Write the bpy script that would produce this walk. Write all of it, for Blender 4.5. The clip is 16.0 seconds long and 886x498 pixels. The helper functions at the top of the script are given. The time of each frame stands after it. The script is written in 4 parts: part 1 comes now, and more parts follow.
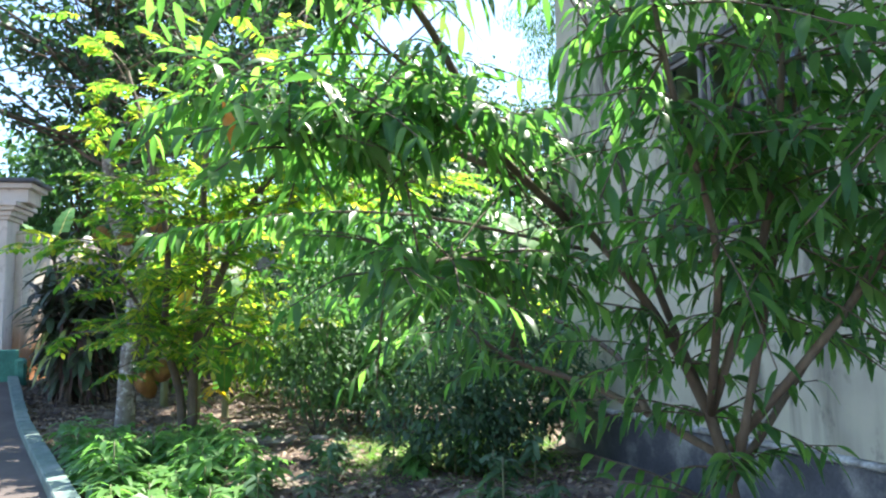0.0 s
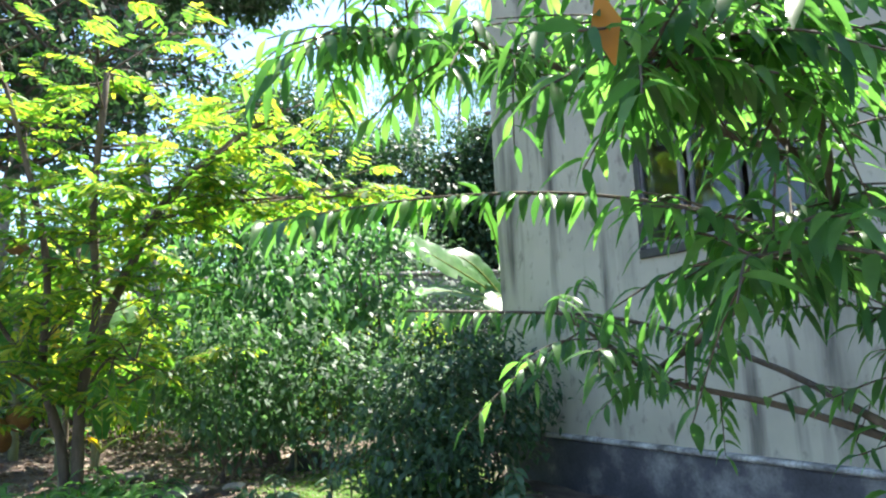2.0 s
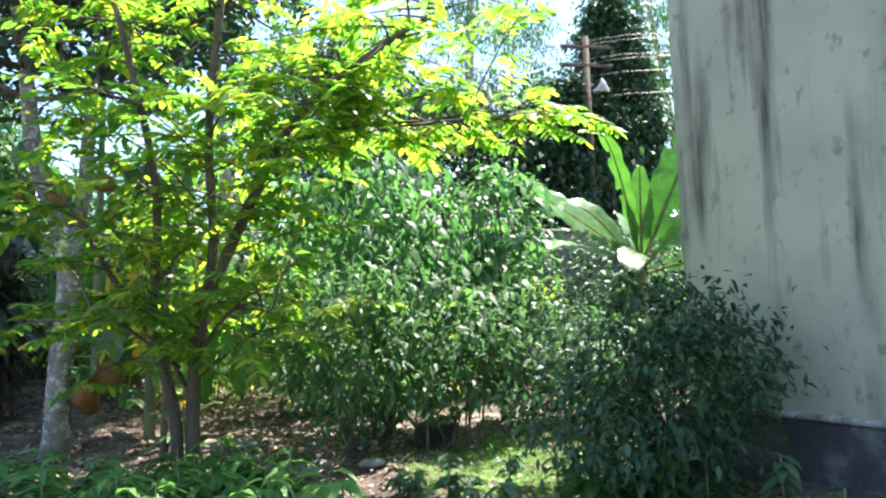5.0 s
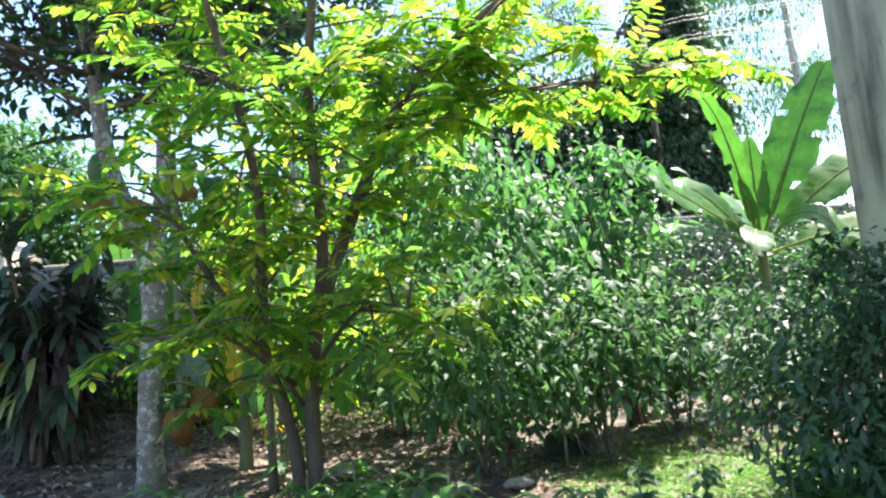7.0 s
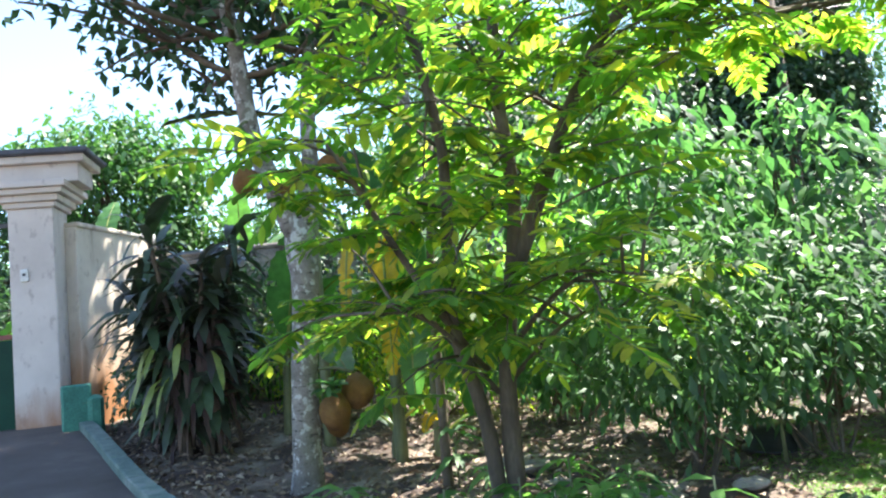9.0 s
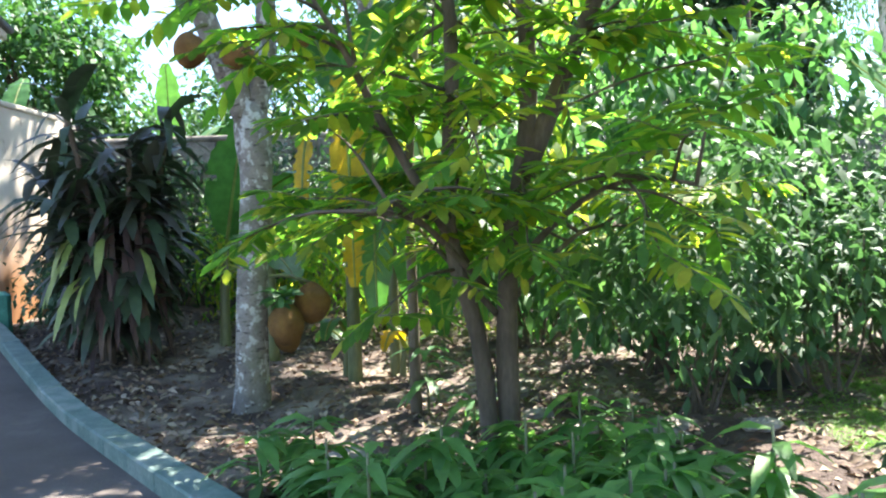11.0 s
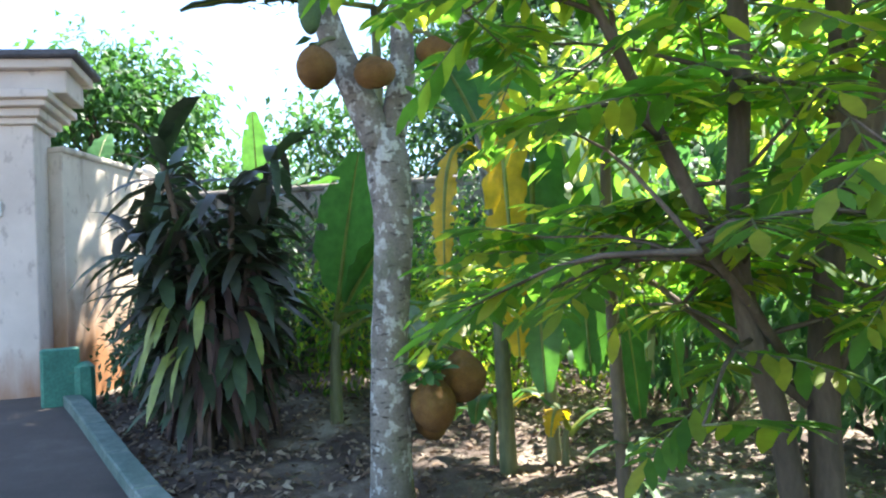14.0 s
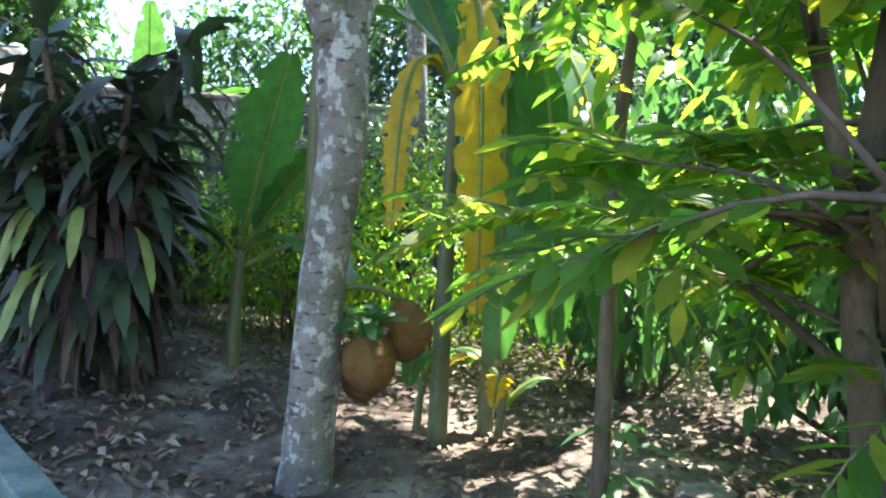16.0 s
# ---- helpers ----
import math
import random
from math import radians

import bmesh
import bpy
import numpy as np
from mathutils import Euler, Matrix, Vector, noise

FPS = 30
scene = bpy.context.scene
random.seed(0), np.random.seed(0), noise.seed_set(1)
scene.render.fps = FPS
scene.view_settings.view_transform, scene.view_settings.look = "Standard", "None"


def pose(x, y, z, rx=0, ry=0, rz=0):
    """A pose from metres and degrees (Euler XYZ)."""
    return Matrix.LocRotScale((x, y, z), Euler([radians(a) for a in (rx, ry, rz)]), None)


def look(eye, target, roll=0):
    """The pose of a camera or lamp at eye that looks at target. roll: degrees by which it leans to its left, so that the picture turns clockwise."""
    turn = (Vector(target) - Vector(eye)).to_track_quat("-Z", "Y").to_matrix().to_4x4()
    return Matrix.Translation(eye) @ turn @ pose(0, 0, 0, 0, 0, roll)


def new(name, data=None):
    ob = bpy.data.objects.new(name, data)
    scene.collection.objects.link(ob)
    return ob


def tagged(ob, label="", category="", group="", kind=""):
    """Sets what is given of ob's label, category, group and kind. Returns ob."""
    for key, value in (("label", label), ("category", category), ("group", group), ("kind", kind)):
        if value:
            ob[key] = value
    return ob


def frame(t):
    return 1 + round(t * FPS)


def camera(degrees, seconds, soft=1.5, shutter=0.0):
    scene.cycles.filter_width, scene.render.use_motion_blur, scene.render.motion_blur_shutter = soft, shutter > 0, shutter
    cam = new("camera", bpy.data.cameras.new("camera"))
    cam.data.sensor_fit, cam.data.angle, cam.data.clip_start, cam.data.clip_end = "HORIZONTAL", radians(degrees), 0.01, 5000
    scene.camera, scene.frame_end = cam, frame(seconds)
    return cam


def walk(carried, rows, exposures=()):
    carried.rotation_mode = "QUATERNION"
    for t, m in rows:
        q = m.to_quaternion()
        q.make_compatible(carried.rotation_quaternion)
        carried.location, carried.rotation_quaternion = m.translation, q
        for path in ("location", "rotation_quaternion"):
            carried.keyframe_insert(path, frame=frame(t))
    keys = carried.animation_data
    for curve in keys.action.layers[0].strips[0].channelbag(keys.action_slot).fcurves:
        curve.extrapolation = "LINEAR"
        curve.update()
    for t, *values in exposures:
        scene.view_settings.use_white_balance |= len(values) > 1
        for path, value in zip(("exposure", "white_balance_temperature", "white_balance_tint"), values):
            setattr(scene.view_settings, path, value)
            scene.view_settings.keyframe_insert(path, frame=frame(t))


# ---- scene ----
cam = camera(62.0, 16.0, soft=2.2)
METRES, EYE, TILT, LEAN, TURN = 9.0, 1.3, 6.0, 1.0, 0.0
ROWS = [
    (0.0, 0.0, 0.0, 0.0, 0.0, 0.0, -0.0),
    (0.5, -0.0279, 0.004, 0.0011, -2.37, 1.95, 0.12),
    (1.0, -0.0507, 0.0298, -0.0084, -1.39, 2.06, 5.1),
    (1.5, -0.0784, 0.0664, -0.013, -6.49, 2.35, 2.61),
    (2.0, -0.1177, 0.0826, -0.0107, -12.79, 2.15, 0.52),
    (2.5, -0.1346, 0.0961, -0.0133, -13.82, 1.59, -1.35),
    (3.0, -0.1471, 0.1357, -0.0187, -8.48, 1.36, 2.7),
    (3.5, -0.1626, 0.1682, -0.0292, -10.77, -0.68, -1.07),
    (6.0, -0.2732, 0.3059, -0.0452, -9.42, 1.05, 1.35),
    (6.5, -0.2869, 0.3271, -0.0522, -4.49, 1.55, 6.05),
    (7.0, -0.2972, 0.3652, -0.0613, -7.53, 1.02, 3.7),
    (7.5, -0.3239, 0.3848, -0.0652, -5.8, -1.52, 0.36),
    (8.0, -0.3508, 0.3992, -0.0602, -8.06, -0.44, 2.52),
    (8.5, -0.366, 0.424, -0.0672, -1.45, 0.42, 5.16),
    (9.0, -0.3771, 0.4552, -0.0713, -0.92, 0.6, 5.0),
    (11.5, -0.4308, 0.5576, -0.0833, -7.07, -7.05, 0.8),
    (12.0, -0.4454, 0.5767, -0.0783, -5.02, -0.21, 2.45),
    (12.5, -0.4555, 0.6078, -0.0837, 1.39, 0.52, 5.47),
    (13.0, -0.4647, 0.6395, -0.0886, 7.16, -1.53, 3.71),
    (13.5, -0.4856, 0.6669, -0.0867, 2.46, -1.69, 1.59),
    (14.0, -0.4915, 0.6857, -0.0892, -1.92, -2.02, 2.88),
    (14.5, -0.4924, 0.7217, -0.0924, -4.38, 0.94, 5.3),
    (15.0, -0.5021, 0.7426, -0.1017, -1.75, -4.76, 1.51),
    (15.5, -0.5217, 0.7661, -0.0995, -7.63, -6.18, -1.98),
    (16.0, -0.53, 0.7785, -0.1014, -10.51, -6.17, -4.14),
]
walk(cam, [(t, pose(0, 0, EYE, TILT, LEAN, TURN) @ pose(METRES * x, METRES * y, METRES * z, 90 + pitch, roll, yaw)) for t, x, y, z, yaw, pitch, roll in ROWS],
     exposures=[(0.0, 2.25), (2.0, 2.1), (7.0, 2.1), (9.0, 2.35), (12.0, 2.5), (16.0, 2.55)])

# ---- light ----
SUN_AZ, SUN_EL = 48.0, 60.0  # degrees from +y towards +x, and above the horizon
world = bpy.data.worlds.new("World")
scene.world = world
world.use_nodes = True
wn = world.node_tree
sky = wn.nodes.new("ShaderNodeTexSky")
sky.sky_type, sky.sun_disc = "NISHITA", False
sky.sun_elevation, sky.sun_rotation = radians(SUN_EL), radians(SUN_AZ)
sky.dust_density, sky.air_density, sky.ozone_density = 0.5, 1.0, 2.5
wn.links.new(sky.outputs[0], wn.nodes["Background"].inputs[0])
wn.nodes["Background"].inputs[1].default_value = 0.115
sun = new("sun", bpy.data.lights.new("sun", "SUN"))
sun.data.energy, sun.data.angle, sun.data.color = 5.0, radians(0.53), (1.0, 0.95, 0.86)
az, el = radians(SUN_AZ), radians(SUN_EL)
SUN_DIR = Vector((math.sin(az) * math.cos(el), math.cos(az) * math.cos(el), math.sin(el)))
sun.matrix_world = look(tuple(SUN_DIR * 60), (0, 0, 0))

rng = np.random.default_rng(7)


# ---- materials ----
def material(name):
    m = bpy.data.materials.new(name)
    m.use_nodes = True
    nt = m.node_tree
    return m, nt, nt.nodes["Principled BSDF"]


def node(nt, kind, **values):
    n = nt.nodes.new(kind)
    for k, v in values.items():
        n.inputs[k.replace("_", " ")].default_value = v
    return n


def ramp(nt, source, stops):
    r = nt.nodes.new("ShaderNodeValToRGB")
    while len(r.color_ramp.elements) < len(stops):
        r.color_ramp.elements.new(0.5)
    for e, (p, c) in zip(r.color_ramp.elements, stops):
        e.position, e.color = p, (*c, 1)
    nt.links.new(source, r.inputs[0])
    return r.outputs[0]


def mixed(nt, factor, a, b, mode="MIX"):
    m = nt.nodes.new("ShaderNodeMix")
    m.data_type, m.blend_type = "RGBA", mode
    if isinstance(factor, float):
        m.inputs[0].default_value = factor
    else:
        nt.links.new(factor, m.inputs[0])
    for i, c in ((6, a), (7, b)):
        if isinstance(c, tuple):
            m.inputs[i].default_value = (*c, 1)
        else:
            nt.links.new(c, m.inputs[i])
    return m.outputs[2]


def coords(nt, scale=(1, 1, 1)):
    g = nt.nodes.new("ShaderNodeNewGeometry")
    mp = nt.nodes.new("ShaderNodeMapping")
    mp.inputs["Scale"].default_value = scale
    nt.links.new(g.outputs["Position"], mp.inputs[0])
    return mp.outputs[0]


def noise_out(nt, scale, detail=4.0, stretch=(1, 1, 1), rough=0.6):
    n = node(nt, "ShaderNodeTexNoise", Scale=scale, Detail=detail, Roughness=rough)
    nt.links.new(coords(nt, stretch), n.inputs["Vector"])
    return n.outputs["Fac"]


def bump(nt, p, height, strength, distance):
    b = node(nt, "ShaderNodeBump", Strength=strength, Distance=distance)
    nt.links.new(height, b.inputs["Height"])
    nt.links.new(b.outputs[0], p.inputs["Normal"])


def leaf_material(name, dark, mid, light, through_leaf=0.45, gloss=0.4, glow=None):
    """Leaf: each blade its own shade, blotches on it, light passing through."""
    m, nt, p = material(name)
    g = nt.nodes.new("ShaderNodeNewGeometry")
    base = ramp(nt, g.outputs["Random Per Island"], [(0.0, dark), (0.55, mid), (1.0, light)])
    blot = ramp(nt, noise_out(nt, 9.0, 3.0), [(0.3, (0.72, 0.72, 0.72)), (0.7, (1.2, 1.2, 1.2))])
    col = mixed(nt, 1.0, base, blot, "MULTIPLY")
    nt.links.new(col, p.inputs["Base Color"])
    p.inputs["Roughness"].default_value = gloss
    p.inputs["Specular IOR Level"].default_value = 0.5
    t = nt.nodes.new("ShaderNodeBsdfTranslucent")
    tint = mixed(nt, 1.0, col, glow or (1.5, 1.75, 1.0), "MULTIPLY")
    nt.links.new(tint, t.inputs[0])
    mx = nt.nodes.new("ShaderNodeMixShader")
    mx.inputs[0].default_value = through_leaf
    nt.links.new(p.outputs[0], mx.inputs[1])
    nt.links.new(t.outputs[0], mx.inputs[2])
    nt.links.new(mx.outputs[0], nt.nodes["Material Output"].inputs[0])
    return m


def rough_material(name, stops, scale, roughness=0.85, fine=60.0, relief=0.5, depth=0.01, stretch=(1, 1, 1)):
    m, nt, p = material(name)
    a = noise_out(nt, scale, 6.0, stretch)
    col = ramp(nt, a, stops)
    grain = noise_out(nt, fine, 4.0, stretch)
    col = mixed(nt, 1.0, col, ramp(nt, grain, [(0.3, (0.75, 0.75, 0.75)), (0.7, (1.15, 1.15, 1.15))]), "MULTIPLY")
    nt.links.new(col, p.inputs["Base Color"])
    p.inputs["Roughness"].default_value = roughness
    bump(nt, p, grain, relief, depth)
    return m


LEAF_BRIGHT = leaf_material("leaf_bright", (0.075, 0.17, 0.035), (0.13, 0.25, 0.05), (0.40, 0.37, 0.06), 0.66, 0.45, (1.8, 2.05, 0.9))
LEAF_MID = leaf_material("leaf_mid", (0.045, 0.12, 0.05), (0.075, 0.18, 0.07), (0.14, 0.26, 0.10), 0.45, 0.5)
LEAF_SHRUB = leaf_material("leaf_shrub", (0.045, 0.095, 0.045), (0.065, 0.14, 0.066), (0.11, 0.185, 0.10), 0.42, 0.55)
LEAF_DARK = leaf_material("leaf_dark", (0.022, 0.055, 0.026), (0.036, 0.085, 0.038), (0.065, 0.13, 0.06), 0.28, 0.55)
LEAF_FRESH = leaf_material("leaf_fresh", (0.08, 0.19, 0.055), (0.12, 0.26, 0.075), (0.19, 0.34, 0.11), 0.5, 0.4)
LEAF_PEACH = leaf_material("leaf_peach", (0.045, 0.12, 0.045), (0.075, 0.17, 0.055), (0.15, 0.29, 0.085), 0.6, 0.33, (1.7, 2.0, 0.95))
LEAF_BANANA = leaf_material("leaf_banana", (0.055, 0.15, 0.045), (0.075, 0.19, 0.055), (0.11, 0.24, 0.075), 0.45, 0.42, (1.5, 1.8, 0.7))
LEAF_YELLOW = leaf_material("leaf_yellow", (0.56, 0.38, 0.02), (0.56, 0.42, 0.025), (0.48, 0.42, 0.03), 0.5, 0.5, (1.6, 1.5, 0.4))
LEAF_DRY = leaf_material("leaf_dry", (0.12, 0.075, 0.05), (0.22, 0.15, 0.10), (0.45, 0.36, 0.27), 0.1, 0.8, (1, 1, 1))
LEAF_ORANGE = leaf_material("leaf_orange", (0.5, 0.2, 0.02), (0.55, 0.22, 0.02), (0.6, 0.25, 0.03), 0.4, 0.5, (1.5, 1.2, 0.7))
LEAF_DRACAENA = leaf_material("leaf_dracaena", (0.05, 0.042, 0.034), (0.045, 0.062, 0.036), (0.065, 0.11, 0.055), 0.22, 0.42)
LEAF_WITHERED = leaf_material("leaf_withered", (0.05, 0.028, 0.028), (0.085, 0.048, 0.042), (0.14, 0.09, 0.07), 0.08, 0.75, (1, 1, 1))
LEAF_PALE = leaf_material("leaf_pale", (0.18, 0.24, 0.06), (0.24, 0.28, 0.07), (0.30, 0.33, 0.10), 0.35, 0.4)
LEAF_FAR = leaf_material("leaf_far", (0.035, 0.095, 0.03), (0.055, 0.14, 0.04), (0.10, 0.20, 0.06), 0.38, 0.5)
GRASS = leaf_material("grass", (0.08, 0.18, 0.03), (0.13, 0.26, 0.04), (0.20, 0.33, 0.07), 0.4, 0.5)
BARK = rough_material("bark_brown", [(0.3, (0.06, 0.045, 0.032)), (0.55, (0.12, 0.09, 0.065)), (0.8, (0.2, 0.17, 0.13))], 6.0, 0.9, 40.0, 0.8, 0.01, (1, 1, 0.35))


def lichen_bark():
    """Grey bark with crisp pale lichen patches, dark scars and cross cracks."""
    m, nt, p = material("bark_pale_lichen")
    col = ramp(nt, noise_out(nt, 5.0, 6.0), [(0.3, (0.12, 0.10, 0.085)), (0.55, (0.22, 0.195, 0.17)), (0.75, (0.31, 0.285, 0.25))])
    pale = noise_out(nt, 13.0, 5.0, (1, 1, 0.8))
    col = mixed(nt, ramp(nt, pale, [(0.54, (0, 0, 0)), (0.58, (0.8, 0.8, 0.8))]), col, (0.50, 0.49, 0.46))
    scar = ramp(nt, noise_out(nt, 11.0, 4.0, (0.8, 0.8, 2.6)), [(0.60, (0, 0, 0)), (0.66, (0.9, 0.9, 0.9))])
    col = mixed(nt, scar, col, (0.05, 0.042, 0.036))
    moss = ramp(nt, noise_out(nt, 2.2, 5.0), [(0.55, (0, 0, 0)), (0.7, (0.5, 0.5, 0.5))])
    col = mixed(nt, moss, col, (0.10, 0.12, 0.06))
    grain = noise_out(nt, 60.0, 4.0)
    col = mixed(nt, 1.0, col, ramp(nt, grain, [(0.3, (0.75, 0.75, 0.75)), (0.7, (1.15, 1.15, 1.15))]), "MULTIPLY")
    nt.links.new(col, p.inputs["Base Color"])
    p.inputs["Roughness"].default_value = 0.9
    bump(nt, p, mixed(nt, 0.5, pale, grain), 0.9, 0.015)
    return m


BARK_GREY = lichen_bark()
BARK_WHITE = rough_material("bark_smooth_white", [(0.3, (0.35, 0.31, 0.27)), (0.6, (0.55, 0.52, 0.48)), (0.8, (0.68, 0.66, 0.62))], 1.2, 0.8, 12.0, 0.3, 0.02, (1, 1, 0.3))
STALK = rough_material("stalk_green_brown", [(0.3, (0.10, 0.12, 0.05)), (0.6, (0.16, 0.17, 0.08)), (0.8, (0.2, 0.14, 0.08))], 5.0, 0.6, 40.0, 0.3, 0.004, (1, 1, 0.2))
SOIL = rough_material("soil_dry_litter", [(0.28, (0.045, 0.03, 0.026)), (0.46, (0.085, 0.058, 0.048)), (0.58, (0.19, 0.15, 0.12)), (0.75, (0.42, 0.37, 0.30))], 1.6, 0.95, 34.0, 1.0, 0.03)
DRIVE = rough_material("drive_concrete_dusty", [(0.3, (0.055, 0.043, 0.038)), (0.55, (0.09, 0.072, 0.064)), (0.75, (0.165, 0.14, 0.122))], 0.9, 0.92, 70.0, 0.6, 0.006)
KERB = rough_material("kerb_paint_worn_green", [(0.3, (0.06, 0.10, 0.09)), (0.5, (0.11, 0.17, 0.15)), (0.66, (0.20, 0.24, 0.22)), (0.8, (0.30, 0.29, 0.27))], 3.5, 0.75, 45.0, 0.5, 0.006)
GREEN_PAINT = rough_material("green_paint_chipped", [(0.3, (0.03, 0.15, 0.11)), (0.6, (0.05, 0.22, 0.16)), (0.74, (0.12, 0.34, 0.26)), (0.85, (0.3, 0.33, 0.28))], 5.0, 0.6, 40.0, 0.4, 0.005)
GATE_GREEN = rough_material("gate_green_enamel", [(0.3, (0.004, 0.036, 0.02)), (0.7, (0.006, 0.052, 0.028)), (0.9, (0.02, 0.065, 0.04))], 2.0, 0.85, 60.0, 0.15, 0.002)
GATE_RED = rough_material("red_oxide_metal", [(0.3, (0.16, 0.05, 0.04)), (0.7, (0.25, 0.08, 0.06))], 8.0, 0.6, 60.0, 0.2, 0.002)
IRON = rough_material("dark_iron", [(0.3, (0.025, 0.025, 0.028)), (0.7, (0.06, 0.058, 0.055))], 7.0, 0.5, 60.0, 0.2, 0.002)
STONE = rough_material("rough_grey_stone", [(0.3, (0.13, 0.11, 0.10)), (0.55, (0.27, 0.24, 0.21)), (0.75, (0.42, 0.37, 0.32))], 3.2, 0.95, 30.0, 0.9, 0.02)
ROOF = rough_material("dark_roof_tile", [(0.3, (0.05, 0.05, 0.06)), (0.7, (0.10, 0.10, 0.12))], 3.0, 0.7, 30.0, 0.4, 0.01)
PLINTH = rough_material("dark_plinth_paint", [(0.3, (0.045, 0.045, 0.055)), (0.52, (0.075, 0.075, 0.088)), (0.62, (0.16, 0.155, 0.16)), (0.75, (0.26, 0.255, 0.25))], 2.4, 0.8, 40.0, 0.5, 0.006)
FRUIT = rough_material("jackfruit_skin", [(0.3, (0.18, 0.085, 0.025)), (0.6, (0.30, 0.15, 0.04)), (0.8, (0.30, 0.20, 0.05))], 9.0, 0.8, 130.0, 1.0, 0.025)
FRUIT_GREEN = rough_material("green_jackfruit_skin", [(0.3, (0.05, 0.10, 0.04)), (0.7, (0.10, 0.17, 0.06))], 9.0, 0.7, 120.0, 0.9, 0.01)
LEDGE = rough_material("worn_cement", [(0.3, (0.10, 0.095, 0.09)), (0.5, (0.30, 0.29, 0.275)), (0.65, (0.55, 0.54, 0.52))], 5.0, 0.9, 40.0, 0.6, 0.008)
SASH = rough_material("weathered_grey_wood", [(0.3, (0.12, 0.11, 0.11)), (0.7, (0.26, 0.25, 0.25))], 5.0, 0.7, 60.0, 0.3, 0.003)
BASIN = rough_material("black_plastic", [(0.3, (0.012, 0.013, 0.015)), (0.7, (0.03, 0.03, 0.034))], 6.0, 0.35, 40.0, 0.1, 0.002)
WHITE = rough_material("white_enamel", [(0.3, (0.6, 0.58, 0.54)), (0.7, (0.75, 0.73, 0.7))], 6.0, 0.5, 40.0, 0.1, 0.002)


def plaster(name, clean, tint, streak, foot=None, foot_z=(0.0, 0.1), streak_amount=(0.52, 0.68)):
    """Old lime plaster: mottled, with dark rain streaks and, near the foot, red splashed earth."""
    m, nt, p = material(name)
    col = ramp(nt, noise_out(nt, 1.3, 6.0), [(0.3, tint), (0.62, clean)])
    st = ramp(nt, noise_out(nt, 2.6, 5.0, (1, 1, 0.09)), [(streak_amount[0], (0, 0, 0)), (streak_amount[1], (1, 1, 1))])
    st2 = ramp(nt, noise_out(nt, 0.9, 3.0, (1, 1, 0.35)), [(0.44, (0, 0, 0)), (0.58, (1, 1, 1))])
    both = mixed(nt, 1.0, st, st2, "MULTIPLY")
    col = mixed(nt, both, col, streak)
    spots = ramp(nt, noise_out(nt, 8.0, 5.0, (1, 1, 0.6)), [(0.58, (0, 0, 0)), (0.68, (1, 1, 1))])
    half = mixed(nt, 0.45, (0, 0, 0), spots)
    col = mixed(nt, half, col, streak)
    if foot:
        g = nt.nodes.new("ShaderNodeNewGeometry")
        s = nt.nodes.new("ShaderNodeSeparateXYZ")
        nt.links.new(g.outputs["Position"], s.inputs[0])
        wob = node(nt, "ShaderNodeMath")
        wob.operation = "MULTIPLY_ADD"
        nt.links.new(noise_out(nt, 3.0, 5.0, (1, 1, 0.25)), wob.inputs[0])
        wob.inputs[1].default_value = -1.5
        nt.links.new(s.outputs[2], wob.inputs[2])
        r = nt.nodes.new("ShaderNodeMapRange")
        nt.links.new(wob.outputs[0], r.inputs[0])
        r.inputs[1].default_value, r.inputs[2].default_value = foot_z[1], foot_z[0]
        col = mixed(nt, r.outputs[0], col, foot)
    nt.links.new(col, p.inputs["Base Color"])
    p.inputs["Roughness"].default_value = 0.9
    bump(nt, p, noise_out(nt, 45.0, 5.0), 0.35, 0.006)
    return m


HOUSE_PLASTER = plaster("house_plaster_cream", (0.46, 0.43, 0.345), (0.35, 0.325, 0.265), (0.085, 0.08, 0.07))
GATE_PLASTER = plaster("gate_plaster_pinkish", (0.64, 0.56, 0.50), (0.52, 0.45, 0.40), (0.26, 0.20, 0.17), (0.33, 0.14, 0.06), (-0.55, 0.35), (0.6, 0.75))
SIDE_PLASTER = plaster("side_plaster_weathered", (0.66, 0.58, 0.48), (0.50, 0.42, 0.34), (0.25, 0.18, 0.13), (0.36, 0.17, 0.07), (0.0, 1.2))
glass_m, glass_nt, glass_p = material("window_glass")
glass_p.inputs["Base Color"].default_value = (0.55, 0.62, 0.66, 1)
glass_p.inputs["Roughness"].default_value = 0.04
glass_p.inputs["Transmission Weight"].default_value = 1.0


# ---- shapes ----
def joined(geos):
    vs, fs, n = [], [], 0
    for v, f in geos:
        vs.append(np.asarray(v, float))
        fs.extend([tuple(i + n for i in face) for face in f])
        n += len(v)
    return np.concatenate(vs), fs


def part(name, geo, mat, parent=None, label="", smooth=True):
    """One mesh object out of vertices and faces, under a thing or a part."""
    v, f = geo
    me = bpy.data.meshes.new(name)
    me.from_pydata(np.asarray(v, float).tolist(), [], f)
    me.materials.append(mat)
    if smooth:
        me.polygons.foreach_set("use_smooth", [True] * len(me.polygons))
    me.update()
    ob = new(name, me)
    if parent is not None:
        ob.parent = parent
        ob.matrix_parent_inverse = parent.matrix_basis.inverted()
    if label:
        ob["label"] = label
    return ob


def thing(name, at, label, category, group="", kind=""):
    e = new(name)
    e.empty_display_size = 0.1
    e.location = at
    return tagged(e, label, category, group, kind)


